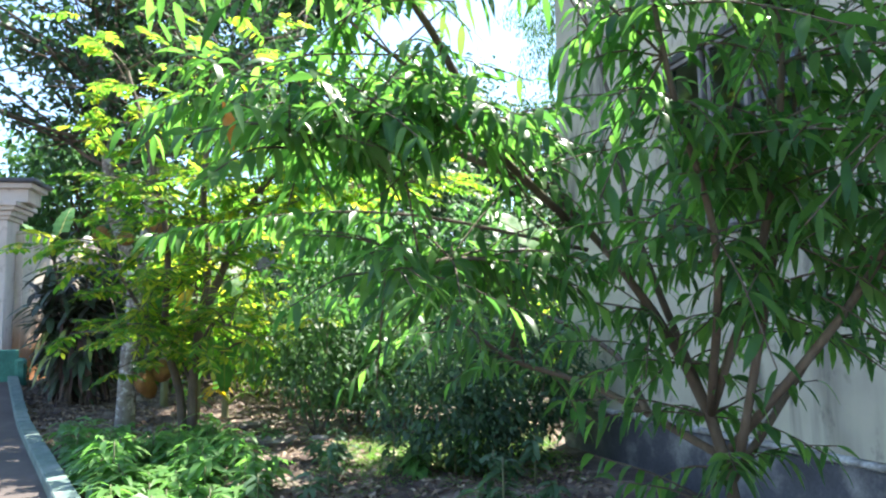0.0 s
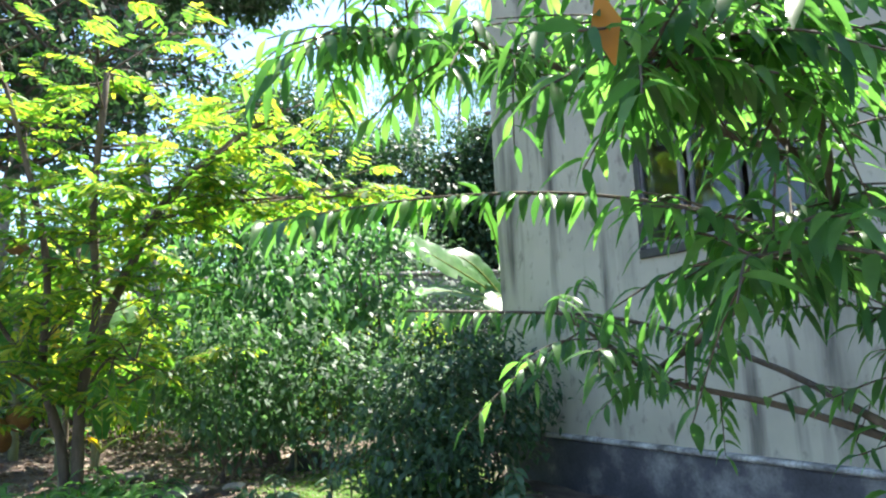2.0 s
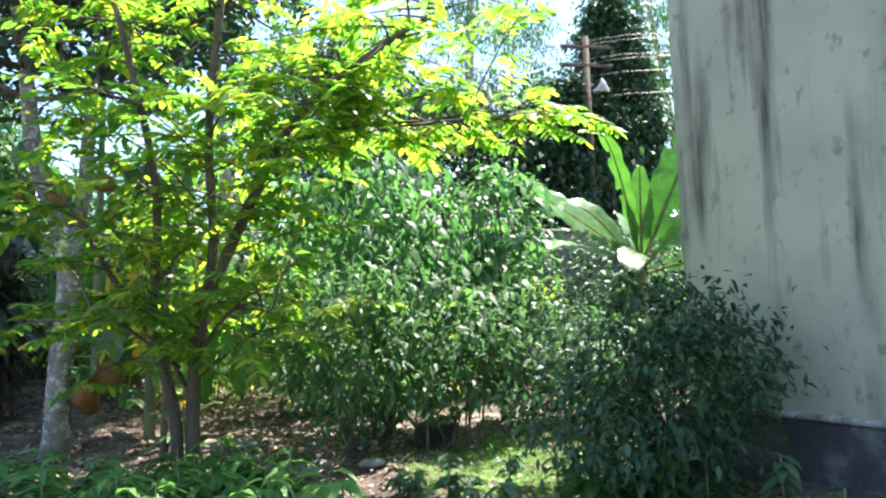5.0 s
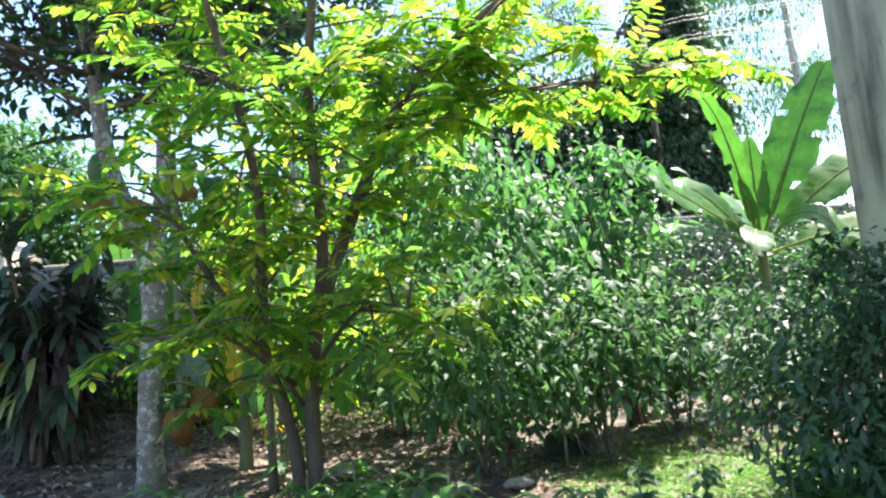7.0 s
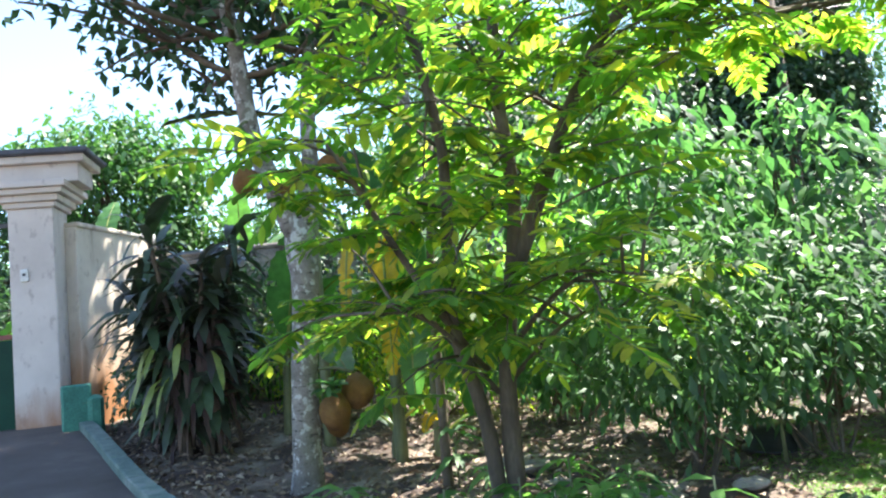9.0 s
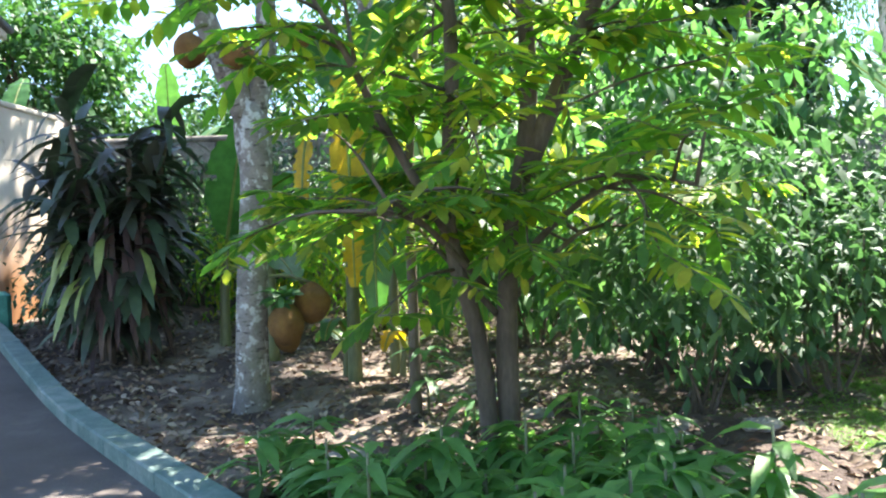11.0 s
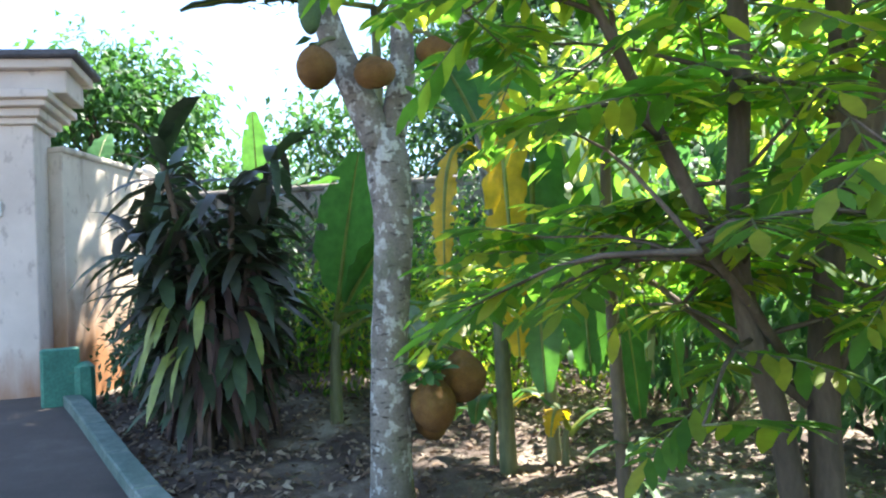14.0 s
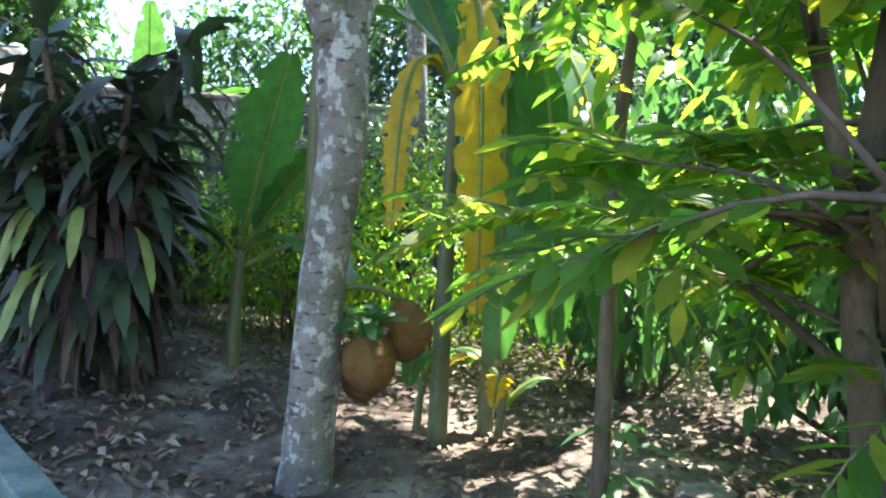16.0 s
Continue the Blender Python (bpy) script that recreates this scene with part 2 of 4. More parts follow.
def box(x0, y0, z0, x1, y1, z1, bevel=0.0):
    """An upright block, its long edges eased by bevel."""
    b = min(bevel, (x1 - x0) / 3, (y1 - y0) / 3, (z1 - z0) / 3)
    if b <= 0:
        v = [(x, y, z) for z in (z0, z1) for y in (y0, y1) for x in (x0, x1)]
        return np.array(v), [(0, 2, 3, 1), (4, 5, 7, 6), (0, 1, 5, 4), (2, 6, 7, 3), (0, 4, 6, 2), (1, 3, 7, 5)]
    rings = []
    for z, i in ((z0, b), (z0 + b, 0), (z1 - b, 0), (z1, b)):
        rings.append([(x0 + i + b, y0 + i, z), (x1 - i - b, y0 + i, z), (x1 - i, y0 + i + b, z), (x1 - i, y1 - i - b, z),
                      (x1 - i - b, y1 - i, z), (x0 + i + b, y1 - i, z), (x0 + i, y1 - i - b, z), (x0 + i, y0 + i + b, z)])
    v = [p for r in rings for p in r]
    f = [(8 * k + j, 8 * k + (j + 1) % 8, 8 * k + 8 + (j + 1) % 8, 8 * k + 8 + j) for k in range(3) for j in range(8)]
    f += [tuple(range(7, -1, -1)), tuple(range(24, 32))]
    return np.array(v), f


def turned(geo, m):
    v, f = geo
    r = np.array(m.to_3x3())
    return np.asarray(v) @ r.T + np.array(m.translation), f


def tube(points, radii, sides=8, wobble=0.0):
    p = np.asarray(points, float)
    r = np.broadcast_to(np.asarray(radii, float), (len(p),))
    d = np.gradient(p, axis=0)
    d /= np.linalg.norm(d, axis=1, keepdims=True) + 1e-9
    ref = np.array([1.0, 0.13, 0.07])
    u = np.cross(d, ref)
    u /= np.linalg.norm(u, axis=1, keepdims=True) + 1e-9
    w = np.cross(d, u)
    a = np.linspace(0, 2 * np.pi, sides, endpoint=False)
    rr = r[:, None] * (1 + wobble * rng.normal(size=(len(p), sides)))
    v = p[:, None] + rr[..., None] * (np.cos(a)[None, :, None] * u[:, None] + np.sin(a)[None, :, None] * w[:, None])
    n = len(p)
    f = [(k * sides + j, k * sides + (j + 1) % sides, (k + 1) * sides + (j + 1) % sides, (k + 1) * sides + j) for k in range(n - 1) for j in range(sides)]
    f += [tuple(range(sides - 1, -1, -1)), tuple((n - 1) * sides + j for j in range(sides))]
    return v.reshape(-1, 3), f


def curve(points, n=12):
    """A smooth line through the points."""
    p = np.asarray(points, float)
    k = np.arange(len(p))
    s = np.linspace(0, len(p) - 1, n)
    i = np.clip(s.astype(int), 0, len(p) - 2)
    t = (s - i)[:, None]
    m = np.gradient(p, axis=0) if len(p) > 2 else np.tile(p[1] - p[0], (2, 1))
    a, b, ma, mb = p[i], p[i + 1], m[i], m[i + 1]
    return (2 * t**3 - 3 * t**2 + 1) * a + (t**3 - 2 * t**2 + t) * ma + (-2 * t**3 + 3 * t**2) * b + (t**3 - t**2) * mb


def unit(v):
    return v / (np.linalg.norm(v, axis=-1, keepdims=True) + 1e-9)


LANCE = ((0, 0.12), (0.35, 1.0), (0.7, 0.72), (1, 0.04))
OVAL = ((0, 0.1), (0.45, 1.0), (1, 0.08))
STRAP = ((0, 0.35), (0.25, 0.9), (0.5, 1.0), (0.78, 0.75), (1, 0.05))


def blades(at, way, length, width, profile=OVAL, droop=0.6, folded=0.0, twist=0.5):
    """Many leaves in one mesh. Each starts at its point, goes its way and bends down; folded lifts the two halves along a midrib."""
    at, way = np.asarray(at, float), unit(np.asarray(way, float))
    n = len(at)
    length, width = np.broadcast_to(length, n)[:, None], np.broadcast_to(width, n)[:, None]
    droop = np.broadcast_to(droop, n)[:, None]
    side = np.cross(way, np.array([0, 0, 1.0])) + 0.02 * rng.normal(size=(n, 3))
    side = unit(side)
    up = np.cross(side, way)
    tw = twist * rng.normal(size=(n, 1))
    side, up = side * np.cos(tw) + up * np.sin(tw), up * np.cos(tw) - side * np.sin(tw)
    rows, p, last = [], at.copy(), 0.0
    per = 3 if folded else 2
    for s, w in profile:
        d = unit(way + np.array([0, 0, -1.0]) * droop * s * 1.5)
        p = p + d * length * (s - last)
        last = s
        half = side * width * (w / 2)
        if folded:
            lift = up * width * (w / 2) * folded
            rows += [p - half + lift, p, p + half + lift]
        else:
            rows += [p - half, p + half]
    k = len(rows)
    v = np.stack(rows, 1).reshape(-1, 3)
    base = (np.arange(n) * k)[:, None, None]
    quad = []
    for i in range(len(profile) - 1):
        for j in range(per - 1):
            a = i * per + j
            quad.append((a, a + 1, a + per + 1, a + per))
    f = (base + np.array(quad)[None]).reshape(-1, 4)
    return v, f.tolist()


def in_ball(n, centre, radii, hollow=0.45):
    d = unit(rng.normal(size=(n, 3)))
    r = (hollow**3 + (1 - hollow**3) * rng.random((n, 1))) ** (1 / 3)
    return np.array(centre) + d * r * np.array(radii), d


def clumps(centre, radii, clusters, per, leaf, wide, spread=0.3, droop=0.6, profile=OVAL, hollow=0.45, folded=0.0):
    """A crown of leaf clusters with gaps between them."""
    c, d = in_ball(clusters, centre, radii, hollow)
    at = np.repeat(c, per, 0) + spread * rng.normal(size=(clusters * per, 3)) * np.array([1, 1, 0.7])
    way = np.repeat(d, per, 0) * 0.5 + rng.normal(size=(clusters * per, 3)) * 0.8
    size = rng.uniform(0.65, 1.25, clusters * per)
    return blades(at, way, leaf * size, wide * size, profile, droop, folded), c


def rise(x, y):
    """The lift of the land towards the gate."""
    u = np.clip((-0.527 * np.asarray(x, float) + 0.85 * np.asarray(y, float) - 11.5) / 5.5, 0, 1)
    return 0.45 * u * u * (3 - 2 * u)


def kerb_x(y):
    return -2.95 - (np.asarray(y, float) - 5.85) * 0.63


def ground_z(x, y):
    x, y = np.asarray(x, float), np.asarray(y, float)
    bump_ = 0.035 * np.sin(1.7 * x + 0.6) * np.sin(1.3 * y) + 0.025 * np.sin(4.1 * x + 2.2 * y)
    far = np.clip((np.hypot(x + 3, y - 8) - 25) / 20, 0, 1)
    bed = np.where(x > kerb_x(y) - 0.05, -0.08 + bump_, -0.1)
    return np.where(far > 0, -0.1 + 0 * bed, bed) + rise(x, y)


# ---- ground, drive, kerb ----
def lines(lo, hi, step, reach):
    near = np.arange(lo, hi + 1e-6, step)
    out = step * 1.5 ** np.arange(1, 18)
    out = np.cumsum(out)
    out = out[out < reach]
    return np.concatenate([lo - out[::-1], near, hi + out])


gx, gy = lines(-13, 8, 0.2, 900), lines(-5, 19, 0.2, 900)
X, Y = np.meshgrid(gx, gy, indexing="ij")
Z = ground_z(X, Y) + 0.012 * rng.normal(size=X.shape)
ny = len(gy)
faces = [(i * ny + j, (i + 1) * ny + j, (i + 1) * ny + j + 1, i * ny + j + 1) for i in range(len(gx) - 1) for j in range(ny - 1)]
tagged(part("ground", (np.stack([X, Y, Z], -1).reshape(-1, 3), faces), SOIL), "dry brown garden soil scattered with dead leaves", "ground", kind="structure")

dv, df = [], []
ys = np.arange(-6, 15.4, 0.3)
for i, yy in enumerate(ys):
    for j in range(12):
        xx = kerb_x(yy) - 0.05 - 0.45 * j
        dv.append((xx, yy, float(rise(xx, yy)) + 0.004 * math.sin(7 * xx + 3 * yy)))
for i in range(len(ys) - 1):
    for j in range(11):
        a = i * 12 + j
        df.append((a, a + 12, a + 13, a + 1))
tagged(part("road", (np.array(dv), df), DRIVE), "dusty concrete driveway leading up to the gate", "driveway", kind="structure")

kerb = thing("kerb", (float(kerb_x(5)), 5, 0), "low concrete kerb in worn grey-green paint beside the drive", "kerb", kind="structure")
step = 0.95
kv = -5.0
while kv < 14.6:
    y0, y1 = kv, kv + step * 0.85 - 0.003
    a, b = Vector((float(kerb_x(y0)), y0, 0)), Vector((float(kerb_x(y1)), y1, 0))
    mid = (a + b) / 2
    ang = math.degrees(math.atan2(b.y - a.y, b.x - a.x))
    ln = (b - a).length
    g = box(-ln / 2, -0.085, -0.2, ln / 2, 0.085, 0.10, 0.01)
    g[0][:, 2] += g[0][:, 0] * float(rise(b.x, b.y) - rise(a.x, a.y)) / ln
    g = turned(g, pose(mid.x, mid.y, float(rise(mid.x, mid.y)), 0, 0, ang))
    part("kerb_stone", g, KERB, kerb, smooth=False)
    kv += step * 0.85

# ---- house ----
HOUSE = pose(1.45, 8.75, 0, 0, 0, 16.7)  # the near corner; its long wall runs back from it
HTOP, TH = 6.2, 0.24
WY0, WY1, WZ0, WZ1 = -3.9, -2.22, 2.0, 3.7
house = thing("house", (1.45, 8.75, 0), "old cream plastered house with rain-streaked walls", "house")


def house_part(name, geos, mat, parent=None, label=""):
    return part(name, turned(joined(geos), HOUSE), mat, parent or house, label, smooth=False)


house_part("wall", [box(0, -17, 0.42, TH, WY0, HTOP), box(0, WY1, 0.42, TH, 0, HTOP), box(0, WY0, 0.42, TH, WY1, WZ0), box(0, WY0, WZ1, TH, WY1, HTOP)], HOUSE_PLASTER, label="cream plaster with dark rain streaks")
house_part("wall", [box(TH, -TH, 0.42, 8, 0, HTOP)], HOUSE_PLASTER)
house_part("wall", [box(7.76, -17, 0.42, 8, -TH, HTOP)], HOUSE_PLASTER)
house_part("wall", [box(TH, -17, 0.42, 7.76, -16.76, HTOP)], HOUSE_PLASTER)
plinth = house_part("plinth", [box(-0.05, -17.05, -0.3, 8.05, 0.05, 0.375, 0.02)], PLINTH, label="dark painted plinth, chipped and stained")
house_part("ledge", [box(-0.075, -17.08, 0.375, 8.08, 0.075, 0.418, 0.014)], LEDGE, plinth, "worn grey cement ledge")
house_part("roof", [box(-0.45, -17.45, HTOP, 8.45, 0.45, HTOP + 0.18, 0.02)], ROOF)
win = house_part("window", [box(-0.03, WY0, WZ0, 0.09, WY1, WZ0 + 0.08, 0.008), box(-0.02, WY0, WZ1 - 0.07, 0.09, WY1, WZ1, 0.008),
                            box(-0.02, WY0, WZ0 + 0.08, 0.09, WY0 + 0.07, WZ1 - 0.07, 0.008), box(-0.02, WY1 - 0.07, WZ0 + 0.08, 0.09, WY1, WZ1 - 0.07, 0.008)], IRON, label="dark metal window frame")
for k in range(3):
    a, b = WY0 + (WY1 - WY0) * k / 3 + 0.04, WY0 + (WY1 - WY0) * (k + 1) / 3 - 0.04
    sash = house_part("sash", [box(0.0, a, WZ0 + 0.08, 0.05, a + 0.035, WZ1 - 0.07, 0.005), box(0.0, b - 0.035, WZ0 + 0.08, 0.05, b, WZ1 - 0.07, 0.005),
                               box(0.0, a + 0.035, WZ0 + 0.08, 0.05, b - 0.035, WZ0 + 0.12, 0.005), box(0.0, a + 0.035, WZ1 - 0.11, 0.05, b - 0.035, WZ1 - 0.07, 0.005)], SASH, win, "weathered grey sash")
    pn = house_part("pane", [box(0.02, a + 0.035, WZ0 + 0.12, 0.026, b - 0.035, WZ1 - 0.11)], glass_m, win)
    pn.visible_shadow = False

# ---- gate, side wall, boundary wall ----
GZ = 0.42
gate_turn = pose(-9.2, 15.15, GZ, 0, 0, 9)
gateway = thing("gateway", (-9.2, 15.15, GZ), "pinkish plastered gateway with moulded capitals and a tiled cornice", "gateway")


def pillar(x):
    shaft = turned(box(x - 0.31, -0.3, -0.3, x + 0.31, 0.32, 3.2, 0.012), gate_turn)
    part("pillar", shaft, GATE_PLASTER, gateway, smooth=False)
    steps = [turned(box(x - w, -w + 0.01, z0, x + w, w + 0.01, z1, 0.01), gate_turn) for w, z0, z1 in ((0.36, 3.2, 3.28), (0.42, 3.28, 3.38), (0.50, 3.38, 3.46), (0.56, 3.46, 3.56))]
    part("capital", joined(steps), GATE_PLASTER, gateway, smooth=False)


pillar(0.0)
pillar(-4.6)
part("lintel", turned(box(-5.3, -0.34, 3.56, 0.7, 0.36, 3.84, 0.01), gate_turn), GATE_PLASTER, gateway, smooth=False)
part("cornice", joined([turned(box(-5.4, -0.44, 3.84, 0.8, 0.46, 3.95, 0.01), gate_turn)]), GATE_PLASTER, gateway, smooth=False)
part("coping", turned(box(-5.48, -0.52, 3.95, 0.88, 0.54, 4.04, 0.02), gate_turn), ROOF, gateway, "dark tile coping", smooth=False)
bell = thing("bell_box", tuple(gate_turn @ Vector((-0.1, -0.3, 2.2))), "small white bell box on the gate pillar", "bell")
part("case", turned(box(-0.16, -0.335, 2.12, -0.05, -0.303, 2.30, 0.008), gate_turn), WHITE, bell, smooth=False)
part("button", turned(box(-0.125, -0.345, 2.2, -0.085, -0.336, 2.24, 0.003), gate_turn), IRON, bell, smooth=False)

gate = thing("gate", tuple(gate_turn @ Vector((-2.3, 0, 0))), "closed green sheet-metal gate with open bars above", "gate")
for s in (0, 1):
    x0, x1 = (-4.27, -2.31) if s == 0 else (-2.29, -0.33)
    leaf = part("gate_leaf", joined([turned(box(x0, -0.03, -0.02, x1, 0.0, 1.32, 0.004), gate_turn)]), GATE_GREEN, gate, smooth=False)
    rails = [turned(box(x0, -0.05, z, x1, 0.02, z + 0.07, 0.004), gate_turn) for z in (1.325, 2.98)]
    part("rail", rails[0], GATE_RED, leaf, "red oxide rail", smooth=False)
    part("rail", rails[1], IRON, leaf, smooth=False)
    for x in (x0 + 0.03, (x0 + x1) / 2, x1 - 0.03):
        part("bar", turned(tube([(x, -0.015, 1.39), (x, -0.015, 2.99)], 0.018, 6), gate_turn), IRON, leaf)
    for z in (1.75, 2.2, 2.6):
        part("bar", turned(tube([(x0 + 0.02, -0.015, z), (x1 - 0.02, -0.015, z)], 0.009, 6), gate_turn), IRON, leaf)

    if s == 1:
        part("stile", turned(box(-1.86, -0.08, 1.396, -1.70, 0.05, 3.12, 0.006), gate_turn), GATE_GREEN, leaf, "thick dark green stile", smooth=False)
lantern = thing("gate_lantern", tuple(gate_turn @ Vector((-1.78, 0, 3.4))), "small dark metal lantern under the gate lintel", "lantern")
ring = [(0.03, 0.0), (0.2, 0.0), (0.22, 0.03), (0.2, 0.09), (0.03, 0.1)]
part("dish", turned(tube([(-1.78, -0.02, 3.45 + z) for _, z in ring], [r for r, _ in ring], 16), gate_turn), IRON, lantern)
for x in (-1.96, -1.60):
    part("stay", turned(tube([(x, -0.02, 3.12), (x, -0.02, 3.56)], 0.012, 6), gate_turn), IRON, lantern)
part("crossbar", turned(box(-2.0, -0.04, 3.1, -1.56, 0.0, 3.13, 0.005), gate_turn), IRON, lantern, smooth=False)

side = thing("side_wall", (-8.75, 16.3, 0.4), "weathered plaster wall stained with red earth, joining the gate", "wall", kind="structure")
ln = 2.0
side_turn = pose(-8.86, 15.35, GZ, 0, 0, 80)
part("wall", turned(box(0, -0.13, -0.4, ln, 0.13, 2.95, 0.01), side_turn), SIDE_PLASTER, side, smooth=False)
part("coping", turned(box(-0.0, -0.17, 2.95, ln - 0.2, 0.17, 3.03, 0.02), side_turn), SIDE_PLASTER, side, smooth=False)
post = thing("gate_post", (-8.5, 17.4, 0.4), "plastered end post with a stepped cap and a white globe lamp", "post")
part("shaft", box(-8.68, 17.33, 0.1, -8.28, 17.73, 3.2, 0.012), SIDE_PLASTER, post, smooth=False)
part("cap", joined([box(-8.74, 17.27, 3.2, -8.22, 17.79, 3.3, 0.02), box(-8.66, 17.35, 3.3, -8.30, 17.71, 3.38, 0.02)]), STONE, post, smooth=False)


def ball(centre, radii, rings=10, sides=14, lumps=0.0, seed=0):
    r2 = np.random.default_rng(seed)
    v = [(0, 0, -1)]
    for i in range(1, rings):
        a = -math.pi / 2 + math.pi * i / rings
        v += [(math.cos(a) * math.cos(2 * math.pi * j / sides), math.cos(a) * math.sin(2 * math.pi * j / sides), math.sin(a)) for j in range(sides)]
    v.append((0, 0, 1))
    f = [(0, 1 + (j + 1) % sides, 1 + j) for j in range(sides)]
    for i in range(rings - 2):
        f += [(1 + i * sides + j, 1 + i * sides + (j + 1) % sides, 1 + (i + 1) * sides + (j + 1) % sides, 1 + (i + 1) * sides + j) for j in range(sides)]
    top, b = len(v) - 1, 1 + (rings - 2) * sides
    f += [(b + j, b + (j + 1) % sides, top) for j in range(sides)]
    v = np.array(v)
    v = v * (1 + lumps * r2.normal(size=(len(v), 1)))
    return v * np.array(radii) + np.array(centre), f


part("globe", ball((-8.48, 17.53, 3.47), (0.13, 0.13, 0.13)), WHITE, post, "white globe")

boundary = thing("boundary_wall", (0, 17.6, 0), "rough grey stone boundary wall with a cement coping", "wall", kind="structure")
part("core", box(-8.28, 17.45, -0.2, 12.0, 17.75, 3.02), STONE, boundary, smooth=False)
part("coping", box(-8.28, 17.38, 3.02, 12.0, 17.82, 3.12, 0.03), STONE, boundary, "pale cement coping", smooth=False)

block = thing("end_block", (-8.2, 14.05, 0.3), "chipped green-painted concrete block ending the kerb", "bollard")
bt = pose(-8.2, 14.05, 0.15, 0, 0, 30)
part("upright", turned(box(-0.2, -0.1, -0.3, 0.16, 0.1, 0.86, 0.02), bt), GREEN_PAINT, block, smooth=False)
part("shoulder", turned(box(0.10, -0.16, -0.3, 0.30, 0.07, 0.70, 0.05), bt), GREEN_PAINT, block, smooth=False)


# ---- trees and plants ----
def grow(root, way, length, radius, depth, spread=0.6, lift=0.15, kids=3, steps=6, shrink=0.66):
    """Limbs that fork: tubes, and the points and ways along the outer twigs."""
    way = unit(np.asarray(way, float))
    pts, d = [np.asarray(root, float)], way
    for _ in range(steps):
        d = unit(d + 0.12 * rng.normal(size=3) + np.array([0, 0, lift * 0.3]))
        pts.append(pts[-1] + d * length / steps)
    pts = np.array(pts)
    rad = np.linspace(radius, radius * 0.6, len(pts))
    tubes, tips = [tube(pts, rad, 7 if depth > 1 else 5)], []
    if depth <= 1:
        tips = [(p, d) for p in pts[1:]]
    if depth > 0:
        for k in range(kids):
            i = rng.integers(steps // 2, steps + 1) if k else steps
            side = unit(np.cross(d, rng.normal(size=3)))
            w = unit(d + side * spread * rng.uniform(0.7, 1.4) + np.array([0, 0, lift]))
            t2, p2 = grow(pts[i], w, length * shrink * rng.uniform(0.8, 1.15), radius * 0.58, depth - 1, spread, lift, kids, max(4, steps - 1), shrink)
            tubes += t2
            tips += p2
    return tubes, tips


def fronds(bases, ways, length=0.36, pairs=7, leaflet=0.125, wide=0.044, droop=0.35):
    """Feathered leaves: pairs of leaflets along a bending rib."""
    at, way, size = [], [], []
    ribs = []
    for b, w in zip(bases, ways):
        w = unit(np.asarray(w, float))
        L = length * rng.uniform(0.7, 1.25)
        side = unit(np.cross(w, [0, 0, 1.0]) + 0.25 * rng.normal(size=3))
        p, line = np.array(b, float), [np.array(b, float)]
        for i in range(pairs):
            d = unit(w + np.array([0, 0, -1.0]) * droop * (i + 1) / pairs)
            p = p + d * L / pairs
            line.append(p)
            for s in (-1, 1):
                at.append(p)
                way.append(unit(side * s + d * 0.55 + 0.1 * rng.normal(size=3)))
                size.append(rng.uniform(0.8, 1.15) * (0.75 + 0.5 * math.sin(math.pi * (i + 0.6) / pairs)))
        at.append(p)
        way.append(d)
        size.append(1.1)
        ribs.append(tube([line[0], line[len(line) // 2], line[-1]], [0.005, 0.004, 0.002], 3))
    size = np.array(size)
    return blades(at, way, leaflet * size, wide * size, ((0, 0.15), (0.4, 1.0), (0.75, 0.8), (1, 0.1)), 0.3, 0, 0.25), joined(ribs)


# the feathery tree in the middle of the bed
tree = thing("feathery_tree", (-3.2, 8.9, -0.1), "young tree with yellow-green feathered leaves on forked stems", "tree")
stems = [curve([(-3.0, 8.95, -0.15), (-2.98, 8.9, 0.9), (-2.82, 8.85, 1.9), (-2.85, 8.75, 2.9), (-2.7, 8.6, 4.3)], 16),
         curve([(-3.1, 8.95, -0.15), (-3.15, 8.9, 0.6), (-3.3, 8.8, 1.25), (-3.25, 8.7, 2.3), (-3.45, 8.6, 3.4), (-3.7, 8.5, 4.4)], 16),
         curve([(-2.86, 8.85, 1.5), (-2.5, 8.8, 2.3), (-2.1, 8.6, 3.0), (-1.4, 8.2, 3.5), (-0.9, 8.0, 3.75)], 14),
         curve([(-2.3, 8.7, 2.75), (-1.7, 8.8, 2.95), (-1.0, 8.7, 3.0), (-0.5, 8.5, 2.95)], 10)]
stems += [curve([(-3.05, 8.9, 0.75), (-3.3, 9.3, 1.1), (-3.45, 9.6, 1.3), (-3.6, 9.9, 1.35)], 9), curve([(-2.98, 8.9, 0.8), (-2.6, 9.1, 1.1), (-2.35, 9.3, 1.2), (-2.1, 9.4, 1.2)], 9), curve([(-2.95, 8.9, 1.0), (-2.7, 8.5, 1.3), (-2.5, 8.2, 1.4), (-2.3, 8.0, 1.35)], 9), curve([(-3.1, 8.9, 0.9), (-3.4, 8.6, 1.2), (-3.6, 8.4, 1.35), (-3.7, 8.1, 1.3)], 9)]
stems.append(curve([(-3.2, 8.85, 1.0), (-3.6, 8.6, 1.7), (-3.8, 8.5, 2.1), (-3.95, 8.4, 2.35)], 10))
radii = [np.linspace(0.066, 0.03, 16), np.linspace(0.055, 0.022, 16), np.linspace(0.055, 0.018, 14), np.linspace(0.025, 0.008, 10), *[np.linspace(0.02, 0.007, 9)] * 4, np.linspace(0.03, 0.01, 10)]
for i, (s, r) in enumerate(zip(stems, radii)):
    part("trunk" if i < 2 else "branch", tube(s, r, 10, 0.03), BARK, tree)
base_pts, base_ways, twigs = [], [], []
